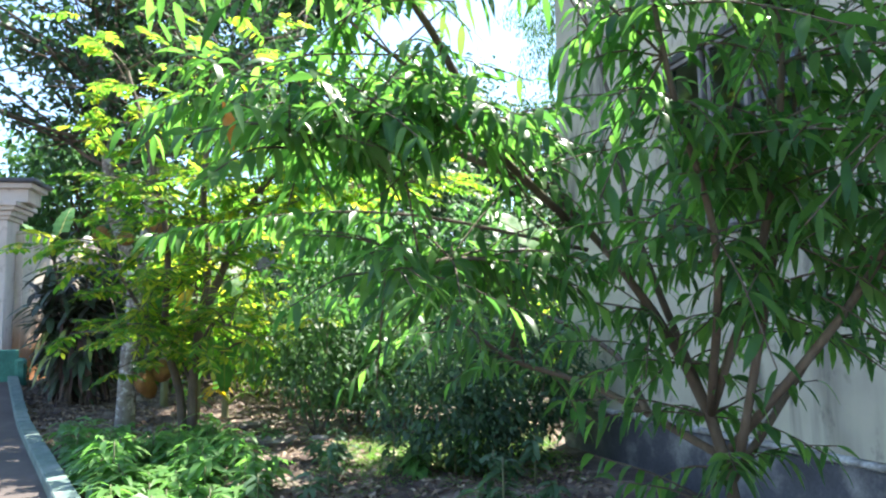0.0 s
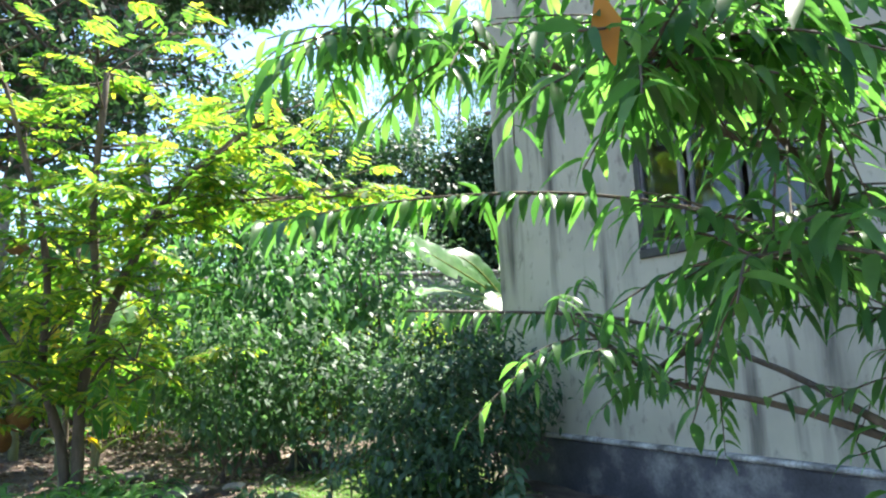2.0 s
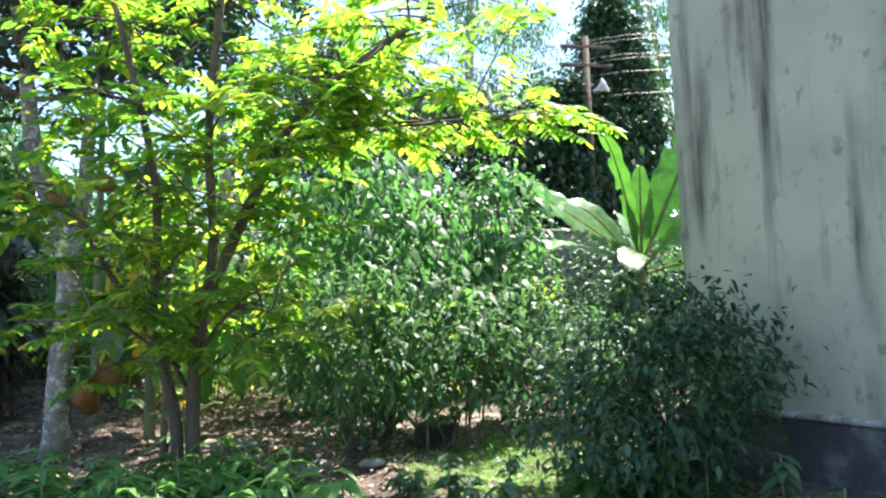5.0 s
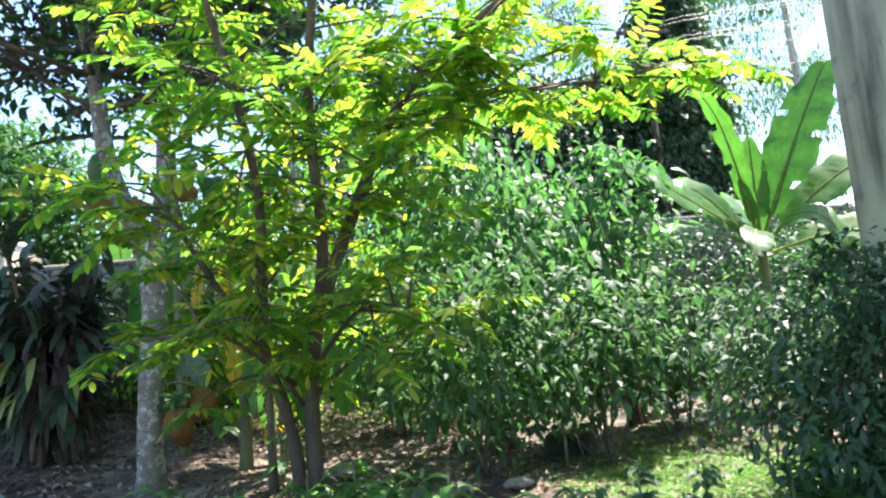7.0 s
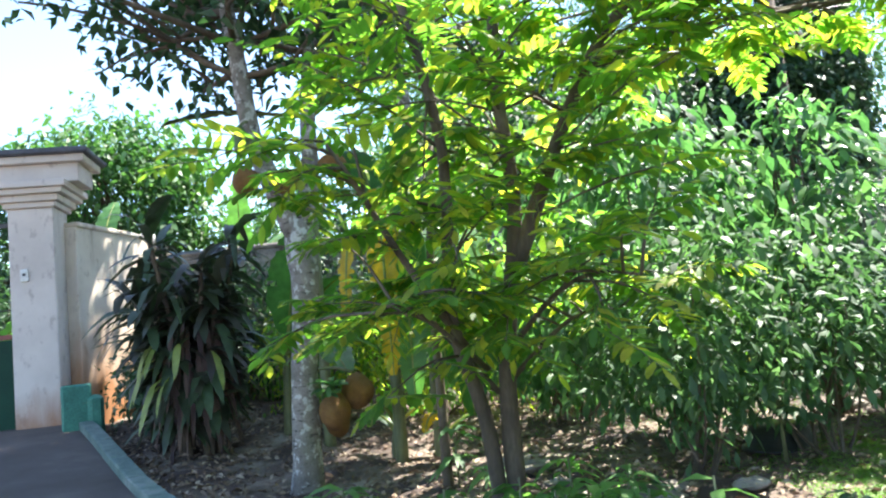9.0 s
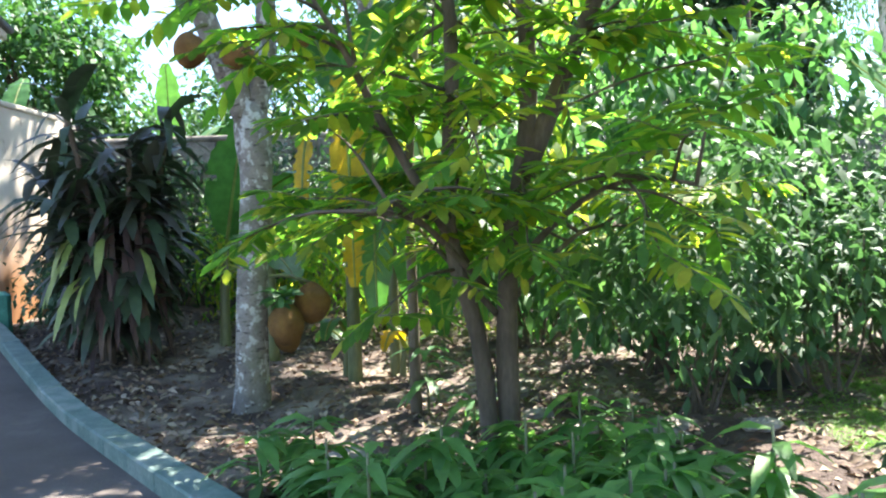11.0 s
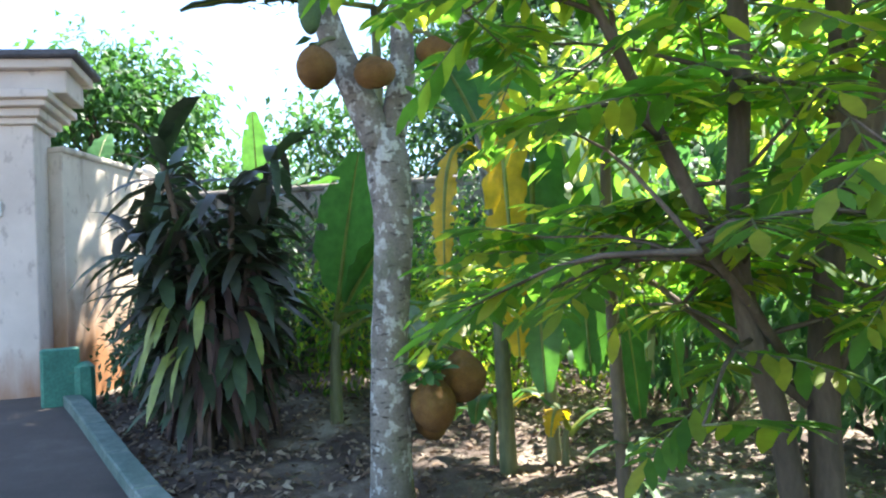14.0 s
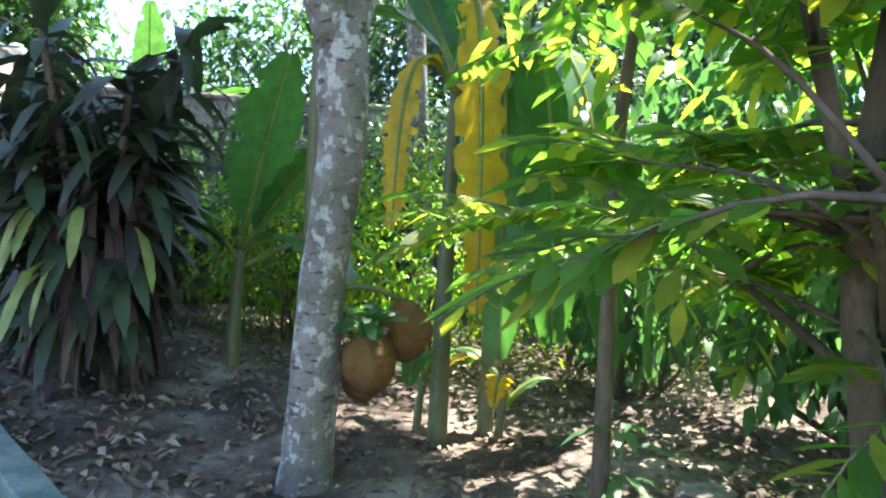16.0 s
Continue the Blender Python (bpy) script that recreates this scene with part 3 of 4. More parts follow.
for k_stem, (s, r) in enumerate(zip(stems, radii)):
    for p in s[5 if s[0][2] < 0.5 else 3:]:
        if p[2] < 0.7:
            continue
        for _ in range(3 if k_stem < 4 else 1):
            w = unit(np.array([rng.normal(), rng.normal(), rng.uniform(-0.35, 0.5)]))
            ln2 = rng.uniform(0.4, 0.85 + 0.25 * min(p[2], 2.2)) if k_stem < 4 else rng.uniform(0.3, 0.75)
            tw = curve([p, p + w * ln2 * 0.5 + [0, 0, 0.06], p + w * ln2], 6)
            twigs.append(tube(tw, np.linspace(0.012, 0.004, 6), 4))
            for q in tw[2:]:
                for _ in range(1 if rng.random() < 0.85 else 2):
                    base_pts.append(q)
                    base_ways.append(w * 0.7 + np.array([rng.normal(), rng.normal(), 0.25 * rng.normal() + 0.1]) * 0.8)
tagged(part("twig", joined(twigs), BARK, tree), kind="stuff")
fl, ribs = fronds(base_pts, base_ways)
tagged(part("crown", fl, LEAF_BRIGHT, tree, "sunlit yellow-green feathered leaves"), kind="stuff")
tagged(part("leaf_rib", ribs, STALK, tree), kind="stuff")

# jackfruit tree
jack = thing("jackfruit_tree", (-4.72, 11.05, -0.1), "jackfruit tree with pale lichen-spotted forked trunk", "tree")
part("trunk", tube(curve([(-4.72, 11.05, -0.25), (-4.70, 11.05, 0.1), (-4.66, 11.04, 0.9), (-4.58, 11.02, 1.7), (-4.6, 11.0, 2.35)], 16), np.array([0.20, 0.17, 0.15, 0.142, 0.136, 0.132, 0.13, 0.127, 0.124, 0.122, 0.122, 0.124, 0.13, 0.138, 0.14, 0.11]), 16, 0.03), BARK_GREY, jack)
limbs = [curve([(-4.6, 11.0, 2.2), (-4.75, 10.98, 2.6), (-4.95, 10.95, 3.2), (-5.05, 10.95, 4.1), (-5.2, 11.0, 5.2), (-5.3, 11.1, 6.3)], 16),
         curve([(-4.58, 11.0, 2.2), (-4.45, 11.05, 2.8), (-4.42, 11.1, 3.6), (-4.3, 11.3, 4.6), (-4.0, 11.5, 5.6)], 14)]
part("branch", tube(limbs[0], np.linspace(0.12, 0.05, 16), 12, 0.03), BARK_GREY, jack)
part("branch", tube(limbs[1], np.linspace(0.10, 0.04, 14), 12, 0.03), BARK_GREY, jack)
tb, tips = [], []
reach = curve([(-4.42, 11.1, 3.6), (-4.2, 11.9, 4.9), (-4.0, 12.9, 5.7), (-3.8, 14.2, 6.2)], 14)
part("branch", tube(reach, np.linspace(0.07, 0.03, 14), 10, 0.03), BARK_GREY, jack)
reach2 = curve([(-5.05, 10.95, 4.1), (-5.4, 11.9, 5.2), (-5.7, 13.2, 5.9), (-5.9, 14.3, 6.3)], 14)
part("branch", tube(reach2, np.linspace(0.06, 0.03, 14), 10, 0.03), BARK_GREY, jack)
for lm in (*limbs, reach, reach2):
    for p in lm[8:]:
        for _ in range(4):
            w = unit(np.array([rng.normal() + 0.1, rng.normal() + 0.35, rng.uniform(0.0, 0.7)]))
            t2, p2 = grow(p, w, rng.uniform(1.0, 1.9), 0.035, 1, 0.7, 0.1, 3, 5)
            tb += t2
            tips += p2
tagged(part("twig", joined(tb), BARK, jack), kind="stuff")
at = np.repeat(np.array([p for p, _ in tips]), 7, 0)
at = at + 0.12 * rng.normal(size=at.shape)
part("crown", blades(at + 0.08 * rng.normal(size=at.shape), rng.normal(size=at.shape) + [0, 0, 0.2], rng.uniform(0.12, 0.2, len(at)), rng.uniform(0.065, 0.10, len(at)), OVAL, 0.5, 0.15), LEAF_DARK, jack, "glossy dark green leaves")


def jackfruit(at, size, seed, hang, skin=FRUIT, label="ripening orange-brown jackfruit hanging on the trunk"):
    """A jackfruit: a swollen body covered in short blunt spines, on a stalk."""
    t = thing("jackfruit", at, label, "fruit", "jackfruits on the tree")
    v, f = ball((0, 0, 0), (1, 1, 1), 38, 54, 0.0)
    v = np.asarray(v)
    r2 = np.random.default_rng(seed)
    lump = 1 + 0.05 * np.sin(3 * v[:, :1] + seed) + 0.04 * np.sin(4 * v[:, 1:2] + 2 * seed) + 0.024 * r2.choice([-1, 1], (len(v), 1))
    neck = 1 - 0.28 * np.clip(v[:, 2:3], 0, 1) ** 2
    v = v * lump * np.concatenate([neck, neck, np.ones_like(neck)], 1) * np.array(size) + np.array(at)
    part("body", (v, f), skin, t)
    top = np.array(at) + [0, 0, size[2] * 0.93]
    part("stalk", tube(curve([top, (top + np.array(hang)) / 2 + [0, 0, 0.04], hang], 6), 0.016, 6), STALK, t)


jackfruit((-4.40, 10.98, 0.57), (0.145, 0.145, 0.165), 1, (-4.6, 11.02, 0.85))
jackfruit((-4.19, 11.12, 0.72), (0.16, 0.16, 0.165), 2, (-4.58, 11.04, 0.95))
jackfruit((-4.42, 11.2, 0.44), (0.11, 0.11, 0.14), 6, (-4.6, 11.06, 0.8))
jackfruit((-4.98, 10.72, 2.72), (0.125, 0.125, 0.135), 3, (-4.82, 10.95, 2.95))
jackfruit((-4.62, 10.72, 2.66), (0.12, 0.11, 0.10), 4, (-4.72, 10.93, 2.8))
jackfruit((-4.22, 10.95, 2.85), (0.13, 0.11, 0.10), 5, (-4.42, 11.04, 3.0))
jackfruit((-5.0, 10.72, 3.08), (0.075, 0.075, 0.15), 8, (-4.95, 10.93, 3.3), FRUIT_GREEN, "young green jackfruit high on the trunk")
sprout = thing("leaf_sprout", (-4.42, 10.95, 0.8), "rosette of fresh green leaves sprouting beside the fruits", "leaves")
n = 26
a = rng.uniform(0, 2 * np.pi, n)
part("leaves", blades(np.tile([-4.42, 10.92, 0.8], (n, 1)) + 0.03 * rng.normal(size=(n, 3)), np.stack([np.cos(a), np.sin(a), rng.uniform(0, 1.1, n)], 1), rng.uniform(0.12, 0.22, n), 0.07, ((0, 0.2), (0.6, 1.0), (0.85, 0.8), (1, 0.25)), 0.5, 0.2), LEAF_MID, sprout)


# dracaena clump
def dracaena():
    t = thing("dracaena_clump", (-6.2, 12.7, 0.0), "tall dracaena clump of drooping dark strap leaves", "shrub")
    heads = []
    for k in range(11):
        a = 2 * math.pi * k / 11 + rng.uniform(-0.3, 0.3)
        h = 2.55 - 0.28 * (k % 4) + rng.uniform(-0.1, 0.1)
        top = np.array([-6.25 + 0.6 * math.cos(a), 12.75 + 0.55 * math.sin(a), h])
        cane = curve([(-6.2 + 0.18 * math.cos(a), 12.75 + 0.18 * math.sin(a), -0.1), (-6.2 + 0.3 * math.cos(a), 12.75 + 0.3 * math.sin(a), h * 0.5), top], 10)
        part("cane", tube(cane, np.linspace(0.04, 0.025, 10), 8), BARK, t)
        heads.append(cane)
    at, way = [], []
    for c in heads:
        for s in np.linspace(0.3, 1, 36):
            p = c[int(s * 9)] * (1 - (s * 9) % 1) + c[min(9, int(s * 9) + 1)] * ((s * 9) % 1)
            for _ in range(2):
                a = rng.uniform(0, 2 * math.pi)
                at.append(p)
                way.append((math.cos(a), math.sin(a), rng.uniform(0.1, 0.7) + (1.3 if s > 0.93 else 0)))
    n = len(at)
    part("leaves", blades(at, way, rng.uniform(0.42, 0.75, n), rng.uniform(0.09, 0.145, n), STRAP, rng.uniform(0.35, 1.7, n), 0.25, 0.35), LEAF_DRACAENA, t)
    n = 9
    a = rng.uniform(3.6, 5.6, n)
    part("pale_leaves", blades(np.stack([-6.15 + 0.5 * np.cos(a), 12.6 + 0.5 * np.sin(a), rng.uniform(0.9, 1.4, n)], 1), np.stack([np.cos(a), np.sin(a), 0.3 + 0 * a], 1), rng.uniform(0.4, 0.6, n), 0.09, STRAP, 2.4, 0.25), LEAF_PALE, t, "yellowing leaves")
    n = 150
    a = rng.uniform(0, 6.28, n)
    part("dead_leaves", blades(np.stack([-6.2 + 0.35 * np.cos(a), 12.7 + 0.35 * np.sin(a), rng.uniform(0.5, 1.7, n)], 1), np.stack([np.cos(a), np.sin(a), -0.3 + 0 * a], 1), rng.uniform(0.4, 0.65, n), 0.06, STRAP, 4.0, 0.3), LEAF_WITHERED, t, "hanging dead leaves")


dracaena()


def banana_blade(base, way, length, width, droop, seed, torn=0.15, leaning=False):
    """One banana leaf: stalk, midrib and a broad wavy blade with torn edges."""
    r2 = np.random.default_rng(seed)
    way = unit(np.asarray(way, float))
    side = unit(np.cross(way, [0, 0, 1.0]) + np.array([1e-3, 0, 0]))
    if leaning:  # the blade leans about its midrib towards the light
        roll = r2.uniform(0.35, 0.95) * (1 if side[1] < 0 else -1)
        side = unit(side * math.cos(roll) - np.cross(side, way) * math.sin(roll))
    n = 60 if torn > 0.3 else 26
    p, mid, d = np.asarray(base, float), [], way
    for i in range(n + 1):
        s = i / n
        d = unit(way + np.array([0, 0, -1.0]) * droop * s * s * 2)
        mid.append(p)
        p = p + d * length / n
    mid = np.array(mid)
    v, f = [], []
    for i in range(n + 1):
        s = max(0, (i / n - 0.16) / 0.84)
        w = width / 2 * (math.sin(math.pi * min(1, s * 0.93 + 0.04)) ** 0.6 if s > 0 else 0.02)
        d = unit(np.gradient(mid, axis=0)[i])
        up = np.cross(side, d)
        row = []
        for e in (-1, -0.55, 0, 0.55, 1):
            edge = abs(e)
            wave = 0.03 * width * math.sin(i * 42.0 / n + 3 * e + seed) * edge
            tear = 1 - (torn * r2.random() if edge == 1 else 0)
            row.append(mid[i] + side * e * w * tear + up * (edge * w * 0.35 - edge * edge * w * 0.3 + wave))
        v += row
    for i in range(n):
        for j in range(4):
            if r2.random() < torn * 0.35 and j in (0, 3) and i > n / 5:
                continue
            a = i * 5 + j
            f.append((a, a + 1, a + 6, a + 5))
    return (np.array(v), f), tube(mid, np.linspace(0.028, 0.006, n + 1), 6)


def banana_plant(at, height, specs, label, seed=0, stem=0.11, leaning=False):
    t = thing("banana_plant", at, label, "banana plant")
    x, y, z = at
    top = (x + 0.05, y, z + height)
    part("stem", tube(curve([(x, y, z - 0.15), (x + 0.02, y, z + height * 0.5), top], 10), np.linspace(stem, stem * 0.55, 10), 12), STALK, t)
    for i, (way, L, W, dr, yellow) in enumerate(specs):
        g, rib = banana_blade(np.array(top) - [0, 0, 0.05 * (i % 4)], way, L, W, dr, seed + i, 0.42 if yellow == 1 else 0.08 if leaning else 0.15, leaning)
        lf = part("leaf", g, (LEAF_BANANA, LEAF_YELLOW, LEAF_DRACAENA)[yellow], t, ("", "yellowed hanging leaf", "withered dark leaf")[yellow])
        part("midrib", rib, LEAF_PALE, lf)
    return t


banana_plant((2.75, 12.4, -0.05), 2.0, [((-1.0, -0.25, 0.62), 2.6, 0.62, 0.10, 0), ((-1.0, -0.5, 0.3), 2.1, 0.6, 0.22, 0), ((-0.32, -0.15, 1.5), 2.5, 0.62, 0.55, 0), ((-0.75, 0.1, 1.2), 2.1, 0.55, 0.75, 0), ((0.55, -0.2, 1.35), 2.6, 0.85, 0.12, 0),
                                        ((0.95, -0.35, 0.95), 2.5, 0.75, 0.45, 0), ((0.15, -0.9, 0.7), 1.7, 0.55, 1.2, 0), ((1.0, -0.7, 0.35), 2.0, 0.65, 0.55, 0), ((-0.6, -0.9, 0.35), 1.5, 0.5, 0.8, 0), ((0.3, 0.9, 0.9), 2.1, 0.6, 0.5, 0), ((0.1, 0.1, 1.6), 1.6, 0.4, 0.05, 0)],
             "young banana plant with broad arching sunlit leaves", 10, leaning=True)
banana_plant((-3.88, 11.7, -0.1), 2.35, [((0.0, -0.3, 0.5), 2.5, 0.36, 9.0, 1), ((0.75, -0.5, 0.45), 2.75, 0.62, 7.0, 0), ((-0.35, -0.3, 0.5), 1.5, 0.3, 8.0, 1), ((0.3, 0.6, 1.5), 2.0, 0.55, 0.4, 0), ((-0.3, 0.7, 1.2), 1.9, 0.5, 0.5, 0), ((1, 0.4, 0.9), 2.0, 0.5, 0.7, 0), ((0.35, -0.5, 0.5), 2.9, 0.5, 8.0, 0), ((0.5, 0.1, 0.4), 2.7, 0.5, 7.5, 2)], "banana plant with a long yellowed leaf hanging down", 30, 0.07)
banana_plant((-3.5, 11.95, -0.1), 2.1, [((0.04, -0.35, 0.5), 2.5, 0.5, 8.0, 0), ((0.22, -0.3, 0.6), 2.2, 0.46, 7.0, 0), ((-0.12, -0.5, 0.5), 2.3, 0.4, 8.0, 0), ((0.5, 0.6, 1.2), 1.8, 0.5, 0.4, 0), ((-0.6, 0.4, 1.0), 1.7, 0.5, 0.6, 0)], "banana plant with long green leaves hanging to the ground", 35, 0.06)
for x, y, h, way in ((-3.45, 11.8, 0.1, 2.2), (-3.98, 11.95, 0.15, 4.4)):
    banana_plant((x, y, -0.1), h + 0.25, [((math.cos(way + 2.1 * k), math.sin(way + 2.1 * k), 0.9), 0.75 - 0.1 * k, 0.2, 1.0, (0, 1, 0)[k]) for k in range(3)], "small banana sucker beside its mother plant", int(way * 10), 0.035)
banana_plant((-5.3, 13.2, 0.0), 1.1, [((0.25, -0.3, 1.2), 1.6, 0.7, 0.15, 0), ((0.6, -0.3, 1.0), 1.5, 0.6, 0.5, 0), ((-0.7, -0.2, 0.9), 1.2, 0.45, 0.5, 0), ((0.9, 0.1, 0.5), 1.4, 0.6, 0.9, 0), ((0.7, -0.7, 0.3), 1.3, 0.6, 0.9, 0)], "small banana plant behind the trunk", 50, 0.07)
banana_plant((-4.72, 12.6, -0.05), 3.9, [((-1.0, -0.05, 0.18), 1.7, 0.26, 0.25, 2), ((0.8, -0.2, 0.5), 1.8, 0.5, 0.8, 0), ((0.4, 0.6, 0.9), 1.8, 0.5, 0.5, 0)], "tall banana plant with a withered leaf hanging out", 60, 0.07)
banana_plant((-7.1, 18.6, 0.2), 2.5, [((0.0, -0.1, 1.4), 1.9, 0.5, 0.05, 0), ((-1, -0.2, 0.5), 1.8, 0.5, 0.6, 0), ((1, -0.2, 0.8), 1.9, 0.5, 0.4, 0), ((0.5, 0.6, 1), 1.8, 0.5, 0.4, 0)], "banana plant rising behind the boundary wall", 70)
banana_plant((-9.9, 18.6, 0.3), 3.1, [((0.9, -0.5, 0.5), 1.4, 0.5, 1.3, 0), ((-0.8, 0, 0.9), 1.7, 0.5, 0.6, 0), ((0, 0.6, 1.2), 1.6, 0.5, 0.3, 0)], "banana plant behind the side wall", 80)
banana_plant((-11.9, 18.2, 0.3), 1.3, [((0.9, -0.3, 0.8), 1.9, 0.55, 0.6, 0), ((-0.8, -0.3, 0.7), 1.7, 0.5, 0.6, 0), ((0.1, -0.4, 1.2), 1.7, 0.5, 0.3, 0), ((0.5, 0.8, 0.8), 1.7, 0.5, 0.5, 0)], "banana plant seen beyond the gate", 90)


# peach tree by the house, with long hanging leaves
def peach():
    t = thing("peach_tree", (0.85, 2.4, -0.05), "leaning peach tree with long narrow drooping leaves", "tree")
    limbs = [curve([(0.95, 2.35, -0.2), (0.92, 2.35, 0.5), (0.85, 2.4, 1.0), (0.6, 2.5, 1.5), (0.15, 2.4, 1.95), (-0.3, 2.3, 2.3)], 16),
             curve([(0.92, 2.35, 0.85), (0.6, 2.9, 1.05), (0.3, 3.15, 1.15), (0.1, 3.25, 1.3), (-0.05, 3.3, 1.42)], 14),
             curve([(0.85, 2.4, 1.0), (0.9, 2.0, 1.6), (0.9, 1.9, 2.2), (0.7, 2.0, 2.8)], 12),
             curve([(0.9, 2.38, 0.9), (1.15, 2.0, 1.4), (1.2, 1.6, 1.9), (1.1, 1.4, 2.5)], 12),
             curve([(0.45, 2.45, 1.62), (0.1, 2.1, 1.85), (-0.15, 2.0, 1.9), (-0.4, 1.92, 1.78)], 13),
             curve([(0.7, 2.6, 1.0), (0.7, 3.2, 1.2), (0.3, 3.6, 1.4), (-0.55, 3.65, 1.46)], 12),
             curve([(0.15, 2.4, 1.95), (-0.1, 2.1, 2.3), (-0.35, 1.95, 2.4), (-0.55, 1.88, 2.35)], 10),
             curve([(0.9, 2.38, 0.8), (1.3, 2.6, 1.2), (1.7, 2.7, 1.7), (1.9, 2.7, 2.3)], 12),
             curve([(0.85, 2.4, 1.0), (0.7, 2.7, 1.7), (0.7, 3.0, 2.3), (0.6, 3.2, 2.9)], 12),
             curve([(0.85, 2.4, 1.0), (0.75, 2.0, 1.5), (0.6, 1.85, 1.9), (0.5, 1.75, 2.35)], 12),
             curve([(0.9, 2.3, 0.9), (0.95, 2.2, 1.3), (1.0, 2.1, 1.7), (1.1, 2.1, 2.3)], 12),
             curve([(0.3, 3.2, 1.2), (0.25, 2.6, 1.4), (0.1, 2.2, 1.5), (-0.15, 2.0, 1.45)], 10),
             curve([(0.5, 2.5, 1.55), (-0.1, 2.62, 1.70), (-0.6, 2.7, 1.72), (-1.08, 2.74, 1.66)], 14),
             curve([(0.3, 2.45, 1.78), (-0.2, 2.55, 2.02), (-0.6, 2.6, 2.14), (-0.95, 2.6, 2.12)], 13)]
    for i, l in enumerate(limbs):
        part("trunk" if i == 0 else "branch", tube(l, np.linspace(0.028 if i == 0 else 0.007 if i == 12 else 0.015, 0.003 if i == 12 else 0.005, len(l)), 8, 0.05), BARK, t)
    at, way, twigs = [], [], []
    for i, l in enumerate(limbs):
        if i in (5, 12):  # long shoots with leaves hanging in rows
            for p in curve(l[5:], 40):
                for sd in (-1, 1):
                    at.append(p)
                    way.append((0.35 * rng.normal() - 0.5, 0.6 * sd + 0.2 * rng.normal(), rng.uniform(-0.5, 0.35)))
            continue
        for p in l[4:]:
            for _ in range(2 if i in (1, 8) else 7 if i in (4, 11) else 5 if i == 13 else 8 if i in (3, 7, 10) else 6):
                w = unit(np.array([rng.normal() - 0.1, rng.normal() * 0.9, rng.uniform(-0.35, 0.55)]))
                L = rng.uniform(0.2, 0.38 if i in (4, 11, 13) else 0.55)
                q = curve([p, p + w * L * 0.5, p + w * L + [0, 0, -0.06]], 12)
                twigs.append(tube(q, np.linspace(0.004, 0.002, 12), 4))
                for k in range(1, 12):
                    sd = unit(np.cross(w, [0, 0, 1.0])) * (1 if k % 2 else -1)
                    at.append(q[k])
                    way.append(unit(sd * rng.uniform(0.5, 1.1) + w * rng.uniform(0.3, 0.9) + [0, 0, rng.uniform(-0.3, 0.4)]))
    tagged(part("twig", joined(twigs), BARK, t), kind="stuff")
    n = len(at)
    part("crown", blades(at, way, rng.uniform(0.08, 0.145, n), rng.uniform(0.019, 0.032, n), ((0, 0.12), (0.2, 0.75), (0.4, 1.0), (0.6, 0.9), (0.8, 0.5), (1, 0.04)), rng.uniform(0.5, 2.4, n), 0.3, 0.5), LEAF_PEACH, t, "long narrow drooping leaves")
    part("withered_leaf", blades([(-0.54, 1.79, 1.87)], [(0.25, 0.1, -1)], 0.13, 0.05, OVAL, 0.2, 0.2), LEAF_ORANGE, t, "orange withered leaf")


peach()


def shrub(name, at, radii, clusters, per, leaf, wide, mat, label, category="shrub", stems=7, droop=0.6, spread=0.16, profile=OVAL, low=0.25, hollow=0.35):
    t = thing(name, at, label, category)
    x, y, z = at
    centre = (x, y, z + low + radii[2])
    g, c = clumps(centre, radii, clusters, per, leaf, wide, spread, droop, profile, hollow)
    part("crown", g, mat, t)
    tubes = []
    for k in range(stems):
        e = c[rng.integers(len(c))]
        b = np.array([x + 0.12 * rng.normal() * radii[0], y + 0.12 * rng.normal() * radii[1], z - 0.1])
        tubes.append(tube(curve([b, (b + e) / 2 + 0.1 * rng.normal(size=3), e], 8), np.linspace(0.022, 0.006, 8) * min(1.6, radii[2]), 6))
    tagged(part("stem", joined(tubes), BARK, t), kind="stuff")
    return t


shrub("corner_shrub", (0.68, 7.75, -0.1), (0.9, 0.8, 0.68), 150, 30, 0.105, 0.042, LEAF_DARK, "dense dark green bush in the shade of the house", spread=0.13)
shrub("corner_shrub", (0.1, 7.1, -0.1), (0.85, 0.6, 0.42), 85, 30, 0.085, 0.034, LEAF_DARK, "dense dark green bush at the house corner", spread=0.13)
shrub("broadleaf_shrub", (-1.25, 11.3, -0.1), (1.35, 1.0, 1.65), 150, 22, 0.2, 0.085, LEAF_MID, "tall shrub hung with long glossy green leaves", droop=1.5, profile=LANCE, spread=0.2, low=0.3)
shrub("broadleaf_shrub", (-2.0, 13.0, -0.1), (0.9, 0.7, 1.1), 80, 22, 0.18, 0.07, LEAF_MID, "tall leafy shrub behind the feathery tree", droop=1.3, profile=LANCE, spread=0.2, low=0.3)
shrub("slender_shrub", (0.45, 11.4, -0.1), (0.55, 0.5, 1.6), 48, 18, 0.2, 0.08, LEAF_MID, "slender shrub with large fresh green leaves", droop=0.9, profile=LANCE, spread=0.16, low=0.5)
shrub("sapling_thicket", (-1.7, 9.55, -0.1), (0.75, 0.6, 0.8), 75, 20, 0.14, 0.056, LEAF_SHRUB, "bushy saplings with small grey-green leaves", low=0.35)
shrub("sapling_thicket", (-0.55, 9.9, -0.1), (0.8, 0.6, 0.75), 75, 20, 0.14, 0.056, LEAF_SHRUB, "bushy saplings with small grey-green leaves", low=0.35)
shrub("sapling_thicket", (0.6, 10.6, -0.1), (0.8, 0.7, 0.7), 70, 20, 0.145, 0.058, LEAF_SHRUB, "leafy saplings beside the grass", low=0.3)
